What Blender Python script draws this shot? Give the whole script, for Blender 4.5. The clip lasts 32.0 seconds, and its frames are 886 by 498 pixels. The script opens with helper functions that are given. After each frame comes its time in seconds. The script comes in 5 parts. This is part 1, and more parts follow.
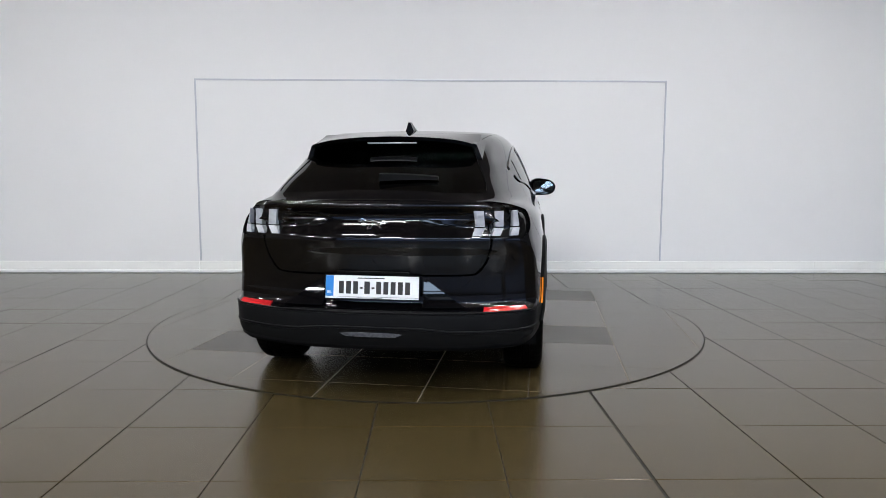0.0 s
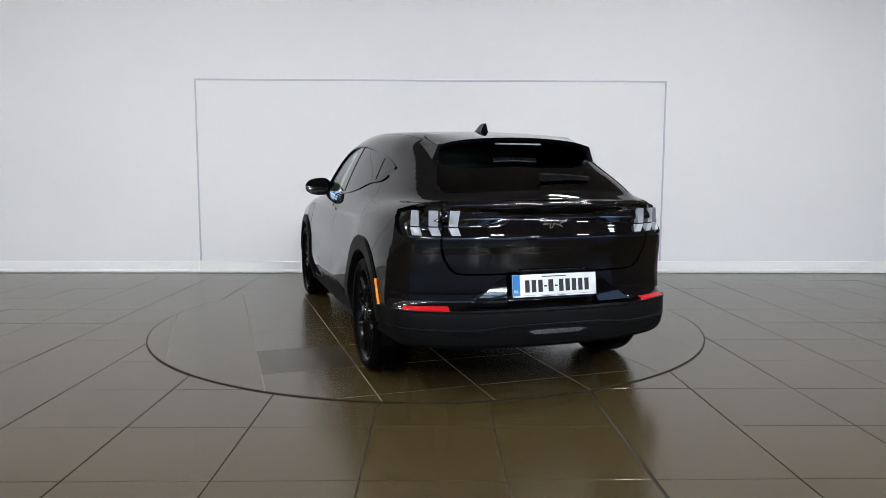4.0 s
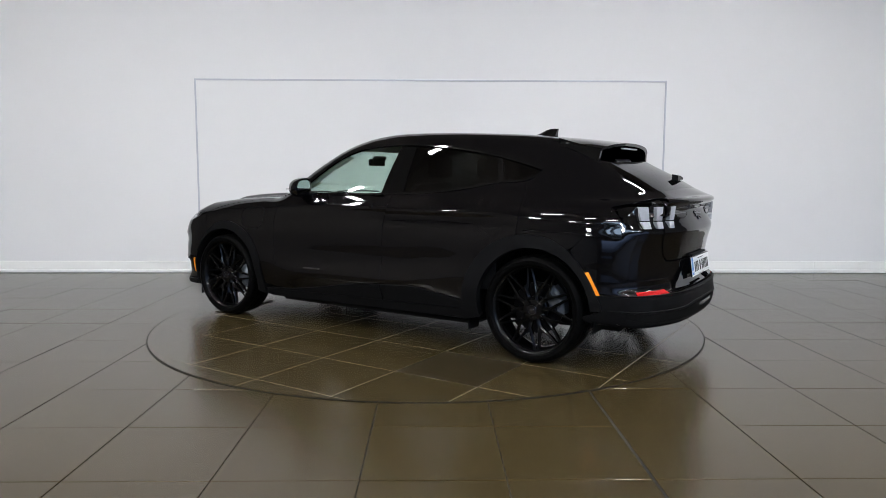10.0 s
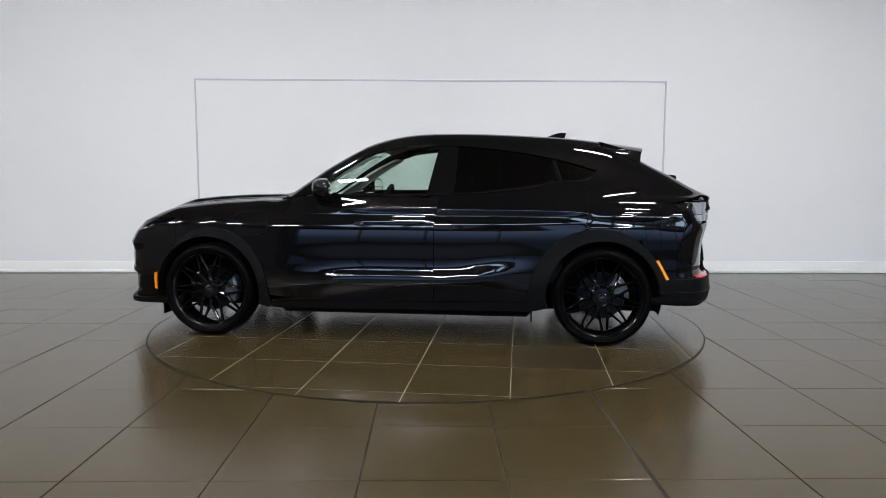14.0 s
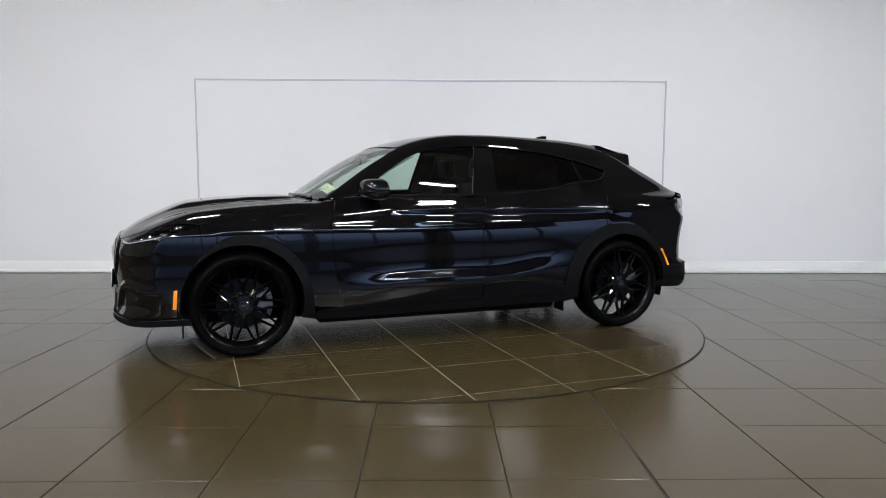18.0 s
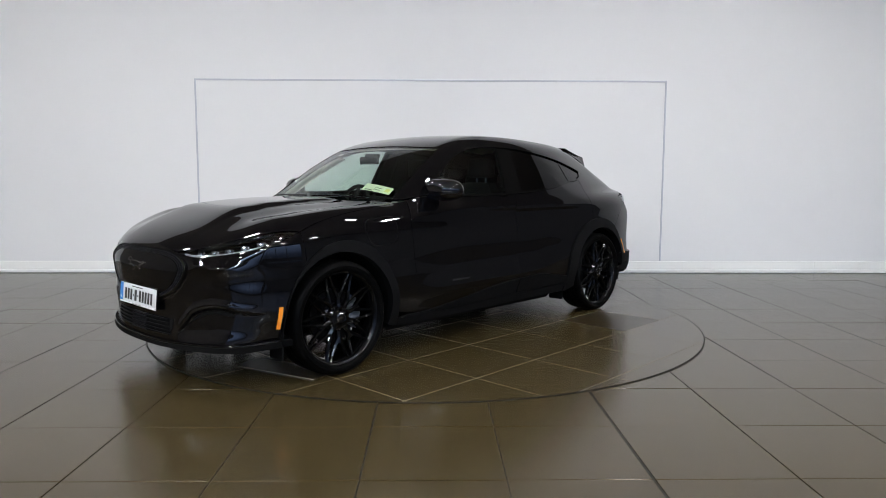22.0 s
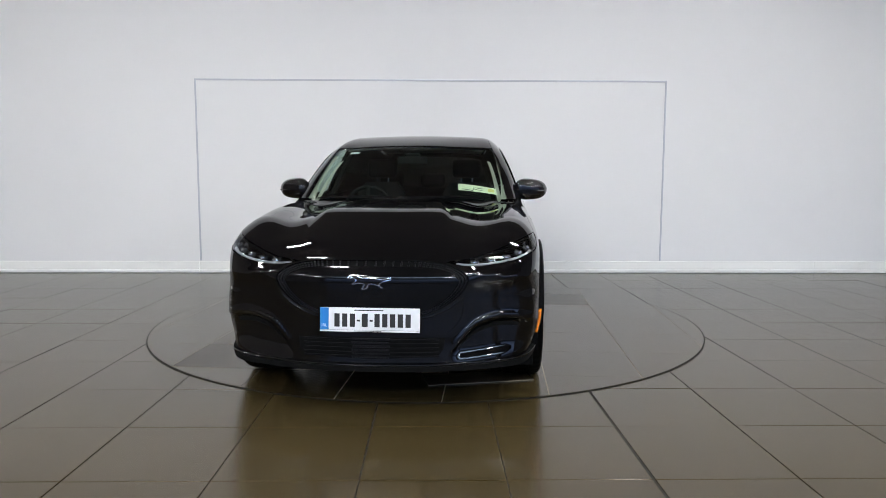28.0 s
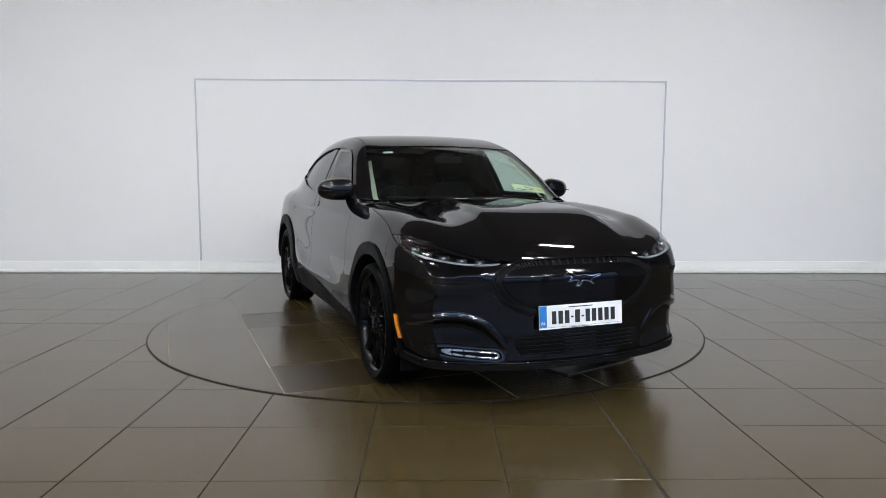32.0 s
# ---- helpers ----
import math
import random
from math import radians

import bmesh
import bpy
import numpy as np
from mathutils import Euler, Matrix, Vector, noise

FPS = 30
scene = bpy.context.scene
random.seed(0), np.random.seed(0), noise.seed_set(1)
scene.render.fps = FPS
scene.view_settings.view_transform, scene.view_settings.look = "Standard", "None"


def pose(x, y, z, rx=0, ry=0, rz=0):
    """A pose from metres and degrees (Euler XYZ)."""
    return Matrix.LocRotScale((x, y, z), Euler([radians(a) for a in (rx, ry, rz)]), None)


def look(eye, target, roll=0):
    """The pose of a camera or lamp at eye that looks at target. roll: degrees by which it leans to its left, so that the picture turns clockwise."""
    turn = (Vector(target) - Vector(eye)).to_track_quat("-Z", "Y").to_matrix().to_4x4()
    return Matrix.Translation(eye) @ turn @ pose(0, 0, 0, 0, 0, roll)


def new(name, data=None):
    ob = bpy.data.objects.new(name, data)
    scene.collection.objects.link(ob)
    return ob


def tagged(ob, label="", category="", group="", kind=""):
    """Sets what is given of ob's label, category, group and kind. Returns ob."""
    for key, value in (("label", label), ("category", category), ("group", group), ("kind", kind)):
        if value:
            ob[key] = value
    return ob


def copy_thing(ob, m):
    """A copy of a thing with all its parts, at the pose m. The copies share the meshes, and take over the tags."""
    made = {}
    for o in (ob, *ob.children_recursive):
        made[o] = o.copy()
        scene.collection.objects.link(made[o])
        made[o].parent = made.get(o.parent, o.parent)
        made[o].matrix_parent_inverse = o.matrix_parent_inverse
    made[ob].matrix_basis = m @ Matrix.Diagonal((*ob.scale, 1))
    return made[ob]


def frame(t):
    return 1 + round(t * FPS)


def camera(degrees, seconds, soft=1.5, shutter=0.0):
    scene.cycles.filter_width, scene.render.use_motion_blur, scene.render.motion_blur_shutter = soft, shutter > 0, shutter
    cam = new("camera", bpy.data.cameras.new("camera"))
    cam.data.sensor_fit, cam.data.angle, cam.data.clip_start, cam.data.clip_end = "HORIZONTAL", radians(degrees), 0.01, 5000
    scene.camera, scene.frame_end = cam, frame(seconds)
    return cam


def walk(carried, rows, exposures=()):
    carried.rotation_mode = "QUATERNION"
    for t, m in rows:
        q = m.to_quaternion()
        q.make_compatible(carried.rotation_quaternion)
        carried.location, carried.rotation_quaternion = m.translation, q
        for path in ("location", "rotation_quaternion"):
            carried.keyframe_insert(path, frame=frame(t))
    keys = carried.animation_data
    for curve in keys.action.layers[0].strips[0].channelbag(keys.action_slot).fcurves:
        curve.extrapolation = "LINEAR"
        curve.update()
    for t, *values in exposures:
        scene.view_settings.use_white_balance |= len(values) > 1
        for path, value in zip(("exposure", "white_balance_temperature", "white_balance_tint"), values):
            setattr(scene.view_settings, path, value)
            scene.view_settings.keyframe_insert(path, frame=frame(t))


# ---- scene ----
# ---- camera: stands still on its tripod before the turntable ----
cam = camera(65.28, 32.0, soft=0.8)
EYE = Vector((0.0, 0.0, 1.236))
VIEW = look(EYE, EYE + Vector((0.01595, 0.99987, -0.10467)), 0.153)
walk(cam, [(0.0, VIEW), (32.0, VIEW)])

# turntable: centre, radius, and its turn in degrees at t seconds
TABLE = Vector((-0.0345, 5.9456, 0.0))
TABLE_R = 2.262
DECK = 0.006


def table_turn(t):
    return 80.80 + 6.5698 * t + 0.00057 * (t - 16.0) ** 2


# ---- room size ----
ROOM_W, ROOM_E, ROOM_S, ROOM_N, ROOM_H = -7.7, 10.0, -7.5, 8.87, 4.6

# ---- world and lights ----
world = bpy.data.worlds.new("sky")
scene.world = world
world.use_nodes = True
sky = world.node_tree.nodes.new("ShaderNodeTexSky")
sky.sky_type = "NISHITA"
sky.sun_disc = False
sky.sun_elevation = radians(4)
sky.sun_rotation = radians(0)
world.node_tree.nodes["Background"].inputs[1].default_value = 0.05
world.node_tree.links.new(sky.outputs[0], world.node_tree.nodes["Background"].inputs[0])
scene.view_settings.exposure = 0.2


def window_light(name, place, target, sx, sy, watts, colour):
    data = bpy.data.lights.new(name, "AREA")
    data.shape = "RECTANGLE"
    data.size, data.size_y = sx, sy
    data.energy = watts
    data.color = colour
    ob = new(name, data)
    ob.matrix_world = look(place, target)
    return ob


# daylight through the rooflight
window_light("daylight_roof", (1.8, -5.5, ROOM_H + 0.5), (1.8, -5.5, 0), 15.0, 3.0, 1150, (0.55, 0.74, 1.0))


# ---- materials ----
def mat(name, base, rough=0.5, metal=0.0, coat=0.0, spec=0.5):
    m = bpy.data.materials.new(name)
    m.use_nodes = True
    b = m.node_tree.nodes["Principled BSDF"]
    b.inputs["Base Color"].default_value = (*base, 1)
    b.inputs["Roughness"].default_value = rough
    b.inputs["Metallic"].default_value = metal
    b.inputs["Coat Weight"].default_value = coat
    b.inputs["Coat Roughness"].default_value = 0.03
    b.inputs["Specular IOR Level"].default_value = spec
    return m


def vary(m, scale, amount, bump=0.0, bump_scale=None, rough_amount=0.0, detail=4.0, per_object=0.0, distance=0.002):
    """Two scales of variation on a material: colour, gloss and fine relief."""
    nt = m.node_tree
    b = nt.nodes["Principled BSDF"]
    base = tuple(b.inputs["Base Color"].default_value)
    rough = b.inputs["Roughness"].default_value
    co = nt.nodes.new("ShaderNodeTexCoord")
    big = nt.nodes.new("ShaderNodeTexNoise")
    big.inputs["Scale"].default_value = scale
    big.inputs["Detail"].default_value = detail
    fine = nt.nodes.new("ShaderNodeTexNoise")
    fine.inputs["Scale"].default_value = bump_scale or scale * 12
    fine.inputs["Detail"].default_value = 3
    nt.links.new(co.outputs["Object"], big.inputs["Vector"])
    nt.links.new(co.outputs["Object"], fine.inputs["Vector"])
    add = nt.nodes.new("ShaderNodeMath")
    add.operation = "MULTIPLY_ADD"
    nt.links.new(fine.outputs["Fac"], add.inputs[0])
    add.inputs[1].default_value = 0.4
    nt.links.new(big.outputs["Fac"], add.inputs[2])
    value = add.outputs[0]
    if per_object:
        info = nt.nodes.new("ShaderNodeObjectInfo")
        more = nt.nodes.new("ShaderNodeMath")
        more.operation = "MULTIPLY_ADD"
        nt.links.new(info.outputs["Random"], more.inputs[0])
        more.inputs[1].default_value = per_object
        nt.links.new(value, more.inputs[2])
        value = more.outputs[0]
    span = nt.nodes.new("ShaderNodeMapRange")
    mid = 0.7 + per_object / 2
    span.inputs["From Min"].default_value = mid - 0.35 - per_object / 2
    span.inputs["From Max"].default_value = mid + 0.35 + per_object / 2
    span.inputs["To Min"].default_value = 1 - amount
    span.inputs["To Max"].default_value = 1 + amount
    nt.links.new(value, span.inputs["Value"])
    mix = nt.nodes.new("ShaderNodeVectorMath")
    mix.operation = "SCALE"
    mix.inputs[0].default_value = base[:3]
    nt.links.new(span.outputs[0], mix.inputs["Scale"])
    nt.links.new(mix.outputs[0], b.inputs["Base Color"])
    if rough_amount:
        r = nt.nodes.new("ShaderNodeMapRange")
        r.inputs["From Min"].default_value = 0.45
        r.inputs["From Max"].default_value = 0.95
        r.inputs["To Min"].default_value = max(0.0, rough - rough_amount)
        r.inputs["To Max"].default_value = rough + rough_amount
        nt.links.new(add.outputs[0], r.inputs["Value"])
        nt.links.new(r.outputs[0], b.inputs["Roughness"])
    if bump:
        bu = nt.nodes.new("ShaderNodeBump")
        bu.inputs["Strength"].default_value = bump
        bu.inputs["Distance"].default_value = distance
        nt.links.new(fine.outputs["Fac"], bu.inputs["Height"])
        nt.links.new(bu.outputs[0], b.inputs["Normal"])
    return m


def glow(name, colour, strength):
    m = mat(name, (0.8, 0.8, 0.8), 0.4)
    b = m.node_tree.nodes["Principled BSDF"]
    b.inputs["Emission Color"].default_value = (*colour, 1)
    b.inputs["Emission Strength"].default_value = strength
    return m


def sheet_glass(name, tint, ior=1.5, rough=0.0):
    """A thin pane: clear or tinted, with a mirror reflection that grows with the angle."""
    m = bpy.data.materials.new(name)
    m.use_nodes = True
    nt = m.node_tree
    nt.nodes.remove(nt.nodes["Principled BSDF"])
    clear = nt.nodes.new("ShaderNodeBsdfTransparent")
    clear.inputs[0].default_value = (*tint, 1)
    gloss = nt.nodes.new("ShaderNodeBsdfGlossy")
    gloss.inputs["Roughness"].default_value = rough
    face = nt.nodes.new("ShaderNodeLayerWeight")
    face.inputs["Blend"].default_value = 0.5
    power = nt.nodes.new("ShaderNodeMath")
    power.operation = "POWER"
    power.inputs[1].default_value = 4.5
    nt.links.new(face.outputs["Facing"], power.inputs[0])
    fres = nt.nodes.new("ShaderNodeMath")
    fres.operation = "MULTIPLY_ADD"
    nt.links.new(power.outputs[0], fres.inputs[0])
    low = ((ior - 1) / (ior + 1)) ** 2 * 1.8
    fres.inputs[1].default_value = 0.9 - low
    fres.inputs[2].default_value = low
    mix = nt.nodes.new("ShaderNodeMixShader")
    nt.links.new(fres.outputs[0], mix.inputs[0])
    nt.links.new(clear.outputs[0], mix.inputs[1])
    nt.links.new(gloss.outputs[0], mix.inputs[2])
    nt.links.new(mix.outputs[0], nt.nodes["Material Output"].inputs[0])
    return m


wall_paint = vary(mat("wall_paint", (0.78, 0.78, 0.795), 0.6), 0.5, 0.02, 0.06, 90)
trim_paint = vary(mat("trim_paint", (0.88, 0.88, 0.87), 0.4), 1.5, 0.03, 0.05, 60)
strip_metal = vary(mat("strip_metal", (0.50, 0.52, 0.58), 0.45, 0.2), 3, 0.1)
ceiling_paint = vary(mat("ceiling_paint", (0.15, 0.128, 0.112), 0.8), 0.6, 0.06)
# unseen side walls: the dimness of the open hall is put into their colour
side_dim_tone = vary(mat("side_dim_tone", (0.035, 0.033, 0.032), 0.7), 0.5, 0.05)
east_dim_tone = vary(mat("east_dim_tone", (0.11, 0.112, 0.12), 0.7), 0.5, 0.04)
west_dim_tone = vary(mat("west_dim_tone", (0.12, 0.106, 0.094), 0.7), 0.5, 0.06)
tile_stone = vary(mat("tile_stone", (0.0410, 0.0294, 0.0116), 0.235, spec=0.52), 2.2, 0.035, 0.02, 140, 0.012, 6.0, 0.25)
dark_tile = vary(mat("dark_tile", (0.027, 0.0195, 0.0088), 0.30, spec=0.38), 2.2, 0.05, 0.02, 140, 0.015, 6.0, 0.2)
grout = vary(mat("grout", (0.014, 0.013, 0.011), 0.9), 12, 0.3, 0.3, 200)
pale_grout = vary(mat("pale_grout", (0.27, 0.24, 0.19), 0.8), 6, 0.35, 0.3, 200)
ring_metal = vary(mat("ring_metal", (0.007, 0.007, 0.007), 0.6, 0.0, spec=0.15), 8, 0.3, 0.1, 90, 0.1)
frame_metal = vary(mat("frame_metal", (0.10, 0.10, 0.11), 0.4, 0.6), 4, 0.1)
lamp_glow = glow("lamp_glow", (0.968, 0.975, 0.978), 257.0)
lamp_body = mat("lamp_body", (0.6, 0.6, 0.6), 0.5)


# ---- mesh helpers ----
def mesh_object(name, bm, material, parent=None, label="", smooth=False):
    me = bpy.data.meshes.new(name)
    bm.to_mesh(me)
    bm.free()
    me.materials.append(material)
    if smooth:
        for p in me.polygons:
            p.use_smooth = True
    ob = new(name, me)
    if parent is not None:
        ob.parent = parent
    if label:
        ob["label"] = label
    return ob


def part(name, bm, material, parent, label="", smooth=False):
    return mesh_object(name, bm, material, parent, label, smooth)


def box_bm(x0, y0, z0, x1, y1, z1, bevel=0.0, bm=None, segments=1):
    own = bm is None
    bm = bm or bmesh.new()
    c = [bm.verts.new(p) for p in ((x0, y0, z0), (x1, y0, z0), (x1, y1, z0), (x0, y1, z0), (x0, y0, z1), (x1, y0, z1), (x1, y1, z1), (x0, y1, z1))]
    fs = [bm.faces.new([c[i] for i in f]) for f in ((3, 2, 1, 0), (4, 5, 6, 7), (0, 1, 5, 4), (1, 2, 6, 5), (2, 3, 7, 6), (3, 0, 4, 7))]
    if bevel:
        es = list({e for f in fs for e in f.edges})
        bmesh.ops.bevel(bm, geom=es, offset=bevel, segments=segments, affect="EDGES", profile=0.5)
    return bm


def structure(name, bm, material, label=""):
    return tagged(mesh_object(name, bm, material), label, kind="structure")


# ---- the room ----
T = 0.2
structure("wall_north", box_bm(ROOM_W, ROOM_N, -0.1, ROOM_E, ROOM_N + T, ROOM_H, 0), wall_paint, "white painted plain showroom wall")
# unseen side walls added to close the room, toned for the car's reflections
structure("wall_west", box_bm(ROOM_W - T, ROOM_S - T, -0.1, ROOM_W, ROOM_N + T, ROOM_H), west_dim_tone, "unseen side wall in a dim warm grey tone")
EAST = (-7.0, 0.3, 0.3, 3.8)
structure("wall_east", box_bm(ROOM_E, EAST[1], -0.1, ROOM_E + T, ROOM_N + T, ROOM_H), east_dim_tone, "unseen side wall in a dim grey tone")
structure("wall_east_end", box_bm(ROOM_E, ROOM_S - T, -0.1, ROOM_E + T, EAST[0], ROOM_H), side_dim_tone, "unseen wall beside the glazing, darkened to keep reflections dim")
structure("wall_east_top", box_bm(ROOM_E, EAST[0], EAST[3], ROOM_E + T, EAST[1], ROOM_H), side_dim_tone, "unseen wall above the glazing, darkened to keep reflections dim")
structure("wall_east_base", box_bm(ROOM_E, EAST[0], -0.1, ROOM_E + T, EAST[1], EAST[2]), side_dim_tone, "low wall under the glazing")
side_win = tagged(new("window_3"), "tall side window with slim dark metal mullions", "window", kind="structure")
for i in range(5):
    y = EAST[0] + (EAST[1] - EAST[0]) * i / 4
    part("mullion", box_bm(ROOM_E - 0.02, y - 0.03, EAST[2], ROOM_E + 0.08, y + 0.03, EAST[3], 0.006), frame_metal, side_win)
for z in (EAST[2] + 0.04, EAST[3] - 0.04):
    part("transom", box_bm(ROOM_E - 0.01, EAST[0], z - 0.04, ROOM_E + 0.075, EAST[1], z + 0.04, 0.006), frame_metal, side_win)
RL = (-5.6, 9.2, -6.9, -4.1)
ceil_bm = box_bm(ROOM_W - T, ROOM_S - T, ROOM_H, RL[0], ROOM_N + T, ROOM_H + T)
box_bm(RL[1], ROOM_S - T, ROOM_H, ROOM_E + T, ROOM_N + T, ROOM_H + T, 0, ceil_bm)
box_bm(RL[0], ROOM_S - T, ROOM_H, RL[1], RL[2], ROOM_H + T, 0, ceil_bm)
box_bm(RL[0], RL[3], ROOM_H, RL[1], ROOM_N + T, ROOM_H + T, 0, ceil_bm)
structure("ceiling", ceil_bm, ceiling_paint, "dark painted showroom ceiling with a rooflight opening")
roof_window = tagged(new("window_2"), "long rooflight with dark glazing bars", "window", kind="structure")
for i in range(15):
    gx = RL[0] + (RL[1] - RL[0]) * i / 14
    part("glazing_bar", box_bm(gx - 0.06, RL[2], ROOM_H + 0.02, gx + 0.06, RL[3], ROOM_H + 0.16, 0.006), frame_metal, roof_window)
for gy in (RL[2] + 0.05, -5.5, RL[3] - 0.05):
    part("cross_bar", box_bm(RL[0], gy - 0.05, ROOM_H - 0.02, RL[1], gy + 0.05, ROOM_H + 0.018, 0.006), frame_metal, roof_window)
# front wall with the wide glazed opening behind the camera
OPEN = (-7.2, 9.6, 0.3, 3.8)
# unseen wall pieces, coloured dark so the car reflects a dim hall
structure("wall_south", box_bm(ROOM_W, ROOM_S - T, -0.1, OPEN[0], ROOM_S, ROOM_H), side_dim_tone, "unseen wall beside the glazing, darkened to keep reflections dim")
structure("wall_south_east", box_bm(OPEN[1], ROOM_S - T, -0.1, ROOM_E, ROOM_S, ROOM_H), side_dim_tone, "unseen wall beside the glazing, darkened to keep reflections dim")
structure("wall_south_top", box_bm(OPEN[0], ROOM_S - T, OPEN[3], OPEN[1], ROOM_S, ROOM_H), side_dim_tone, "unseen wall above the glazing, darkened to keep reflections dim")
structure("wall_south_base", box_bm(OPEN[0], ROOM_S - T, -0.1, OPEN[1], ROOM_S, OPEN[2]), side_dim_tone, "low wall under the glazing")
win = tagged(new("window_1"), "wide showroom window with slim dark metal mullions", "window", kind="structure")
for i in range(10):
    x = OPEN[0] + (OPEN[1] - OPEN[0]) * i / 9
    part("mullion", box_bm(x - 0.03, ROOM_S - 0.08, OPEN[2], x + 0.03, ROOM_S + 0.02, OPEN[3], 0.006), frame_metal, win)
for z in (OPEN[2] + 0.04, OPEN[3] - 0.04):
    part("transom", box_bm(OPEN[0], ROOM_S - 0.075, z - 0.04, OPEN[1], ROOM_S + 0.01, z + 0.04, 0.006), frame_metal, win)

# skirting board along the white wall: board and ledge
base = tagged(new("baseboard"), "white painted skirting board with a stepped top", kind="structure")
seams = [ROOM_W, -2.98, 4.97, ROOM_E]
for i in range(3):
    part("skirting_board", box_bm(seams[i] + 0.0012, ROOM_N - 0.015, 0.0455, seams[i + 1] - 0.0012, ROOM_N - 0.001, 0.150, 0.004), trim_paint, base)
    part("skirting_foot", box_bm(seams[i] + 0.0012, ROOM_N - 0.023, 0.003, seams[i + 1] - 0.0012, ROOM_N - 0.001, 0.045, 0.004), trim_paint, base)

# thin strip outlining a large rectangle on the wall
outline = tagged(new("trim_outline"), "thin blue-grey strip outlining a rectangle on the wall", kind="structure")
FX0, FX1, FZ0, FZ1 = -2.965, 2.955, 0.158, 2.437
S = 0.011
part("strip", box_bm(FX0 - S, ROOM_N - 0.012, FZ1 - S, FX1 + S, ROOM_N - 0.0005, FZ1 + S, 0.003), strip_metal, outline)
part("strip", box_bm(FX0 - S, ROOM_N - 0.011, FZ0, FX0 + S, ROOM_N - 0.0005, FZ1 - S - 0.001, 0.003), strip_metal, outline)
part("strip", box_bm(FX1 - S, ROOM_N - 0.011, FZ0, FX1 + S, ROOM_N - 0.0005, FZ1 - S - 0.001, 0.003), strip_metal, outline)


# daylight outside the glazing: bright sky over a darker yard
def outdoors(name, x0, y0, x1, y1):
    m = bpy.data.materials.new(name)
    m.use_nodes = True
    nt = m.node_tree
    nt.nodes.remove(nt.nodes["Principled BSDF"])
    shine = nt.nodes.new("ShaderNodeEmission")
    shine.inputs[0].default_value = (0.40, 0.57, 1.0, 1)
    place = nt.nodes.new("ShaderNodeTexCoord")
    split = nt.nodes.new("ShaderNodeSeparateXYZ")
    nt.links.new(place.outputs["Object"], split.inputs[0])
    rise = nt.nodes.new("ShaderNodeMapRange")
    rise.interpolation_type = "SMOOTHSTEP"
    for k, v in (("From Min", 0.2), ("From Max", 3.6), ("To Min", 0.2), ("To Max", 1.45)):
        rise.inputs[k].default_value = v
    nt.links.new(split.outputs["Z"], rise.inputs["Value"])
    nt.links.new(rise.outputs[0], shine.inputs[1])
    nt.links.new(shine.outputs[0], nt.nodes["Material Output"].inputs[0])
    structure(name, box_bm(x0, y0, -0.1, x1, y1, ROOM_H + 0.1), m, "bright overcast sky over a yard outside the glazing")


outdoors("backdrop_south", ROOM_W - T, ROOM_S - 0.9, ROOM_E + 0.8, ROOM_S - 0.8)
outdoors("backdrop_east", ROOM_E + 0.9, ROOM_S - 0.8, ROOM_E + 1.0, EAST[1] + 0.6)


# ceiling lamps: short battens in rows
def tube_lamp(x, y, z, length):
    ob = tagged(new("ceiling_lamp"), "short white batten lamp hung under the ceiling", "lamp", "ceiling lamps")
    ob.location = (x, y, z)
    part("housing", box_bm(-length / 2, -0.075, 0.02, length / 2, 0.075, 0.07, 0.008), lamp_body, ob)
    part("tube", box_bm(-length / 2 + 0.03, -0.05, -0.016, length / 2 - 0.03, 0.05, 0.019, 0.006), lamp_glow, ob)
    part("hanger", box_bm(-length / 2 + 0.1, -0.004, 0.07, -length / 2 + 0.11, 0.004, ROOM_H - z), frame_metal, ob)
    part("hanger", box_bm(length / 2 - 0.11, -0.004, 0.07, length / 2 - 0.1, 0.004, ROOM_H - z), frame_metal, ob)
    return ob


first_lamp = tube_lamp(-5.6, 2.8, 4.0, 0.66)
for ly in (-3.4, -1.3, 0.75, 2.8, 4.9):
    for lx in (-5.6, -2.2, 2.2, 5.4):
        if (lx, ly) != (-5.6, 2.8):
            copy_thing(first_lamp, pose(lx, ly, 4.0))

# ---- floor ----
floor = structure("floor", box_bm(ROOM_W, ROOM_S, -0.1, ROOM_E, ROOM_N, -0.004), grout, "brown-grey stone tile floor with dark joints")
PX, PY = 0.6055, 0.611
GX, GY = -0.297, 2.715


def tile_mesh(name, w, d, material, h=0.01):
    """A tile with a small arris round its top; its top lies at z 0."""
    b = 0.0009
    pts = []
    for z, i in ((-h, 0.0), (-b, 0.0), (0.0, b)):
        pts += [(i, i, z), (w - i, i, z), (w - i, d - i, z), (i, d - i, z)]
    faces = [(8, 9, 10, 11)]
    for k in (0, 4):
        for i in range(4):
            j = (i + 1) % 4
            faces.append((k + i, k + j, k + j + 4, k + i + 4))
    me = bpy.data.meshes.new(name)
    me.from_pydata(pts, [], faces)
    me.materials.append(material)
    return me


def floor_tile_at(i, j):
    jx0 = 0.0075 if i == 2 else 0.0028
    jx1 = 0.0075 if i == 1 else 0.0028
    jy = 0.003 if j == 0 else 0.0024
    return GX + i * PX + jx0, GY + j * PY + jy, PX - jx0 - jx1, PY - jy - 0.002


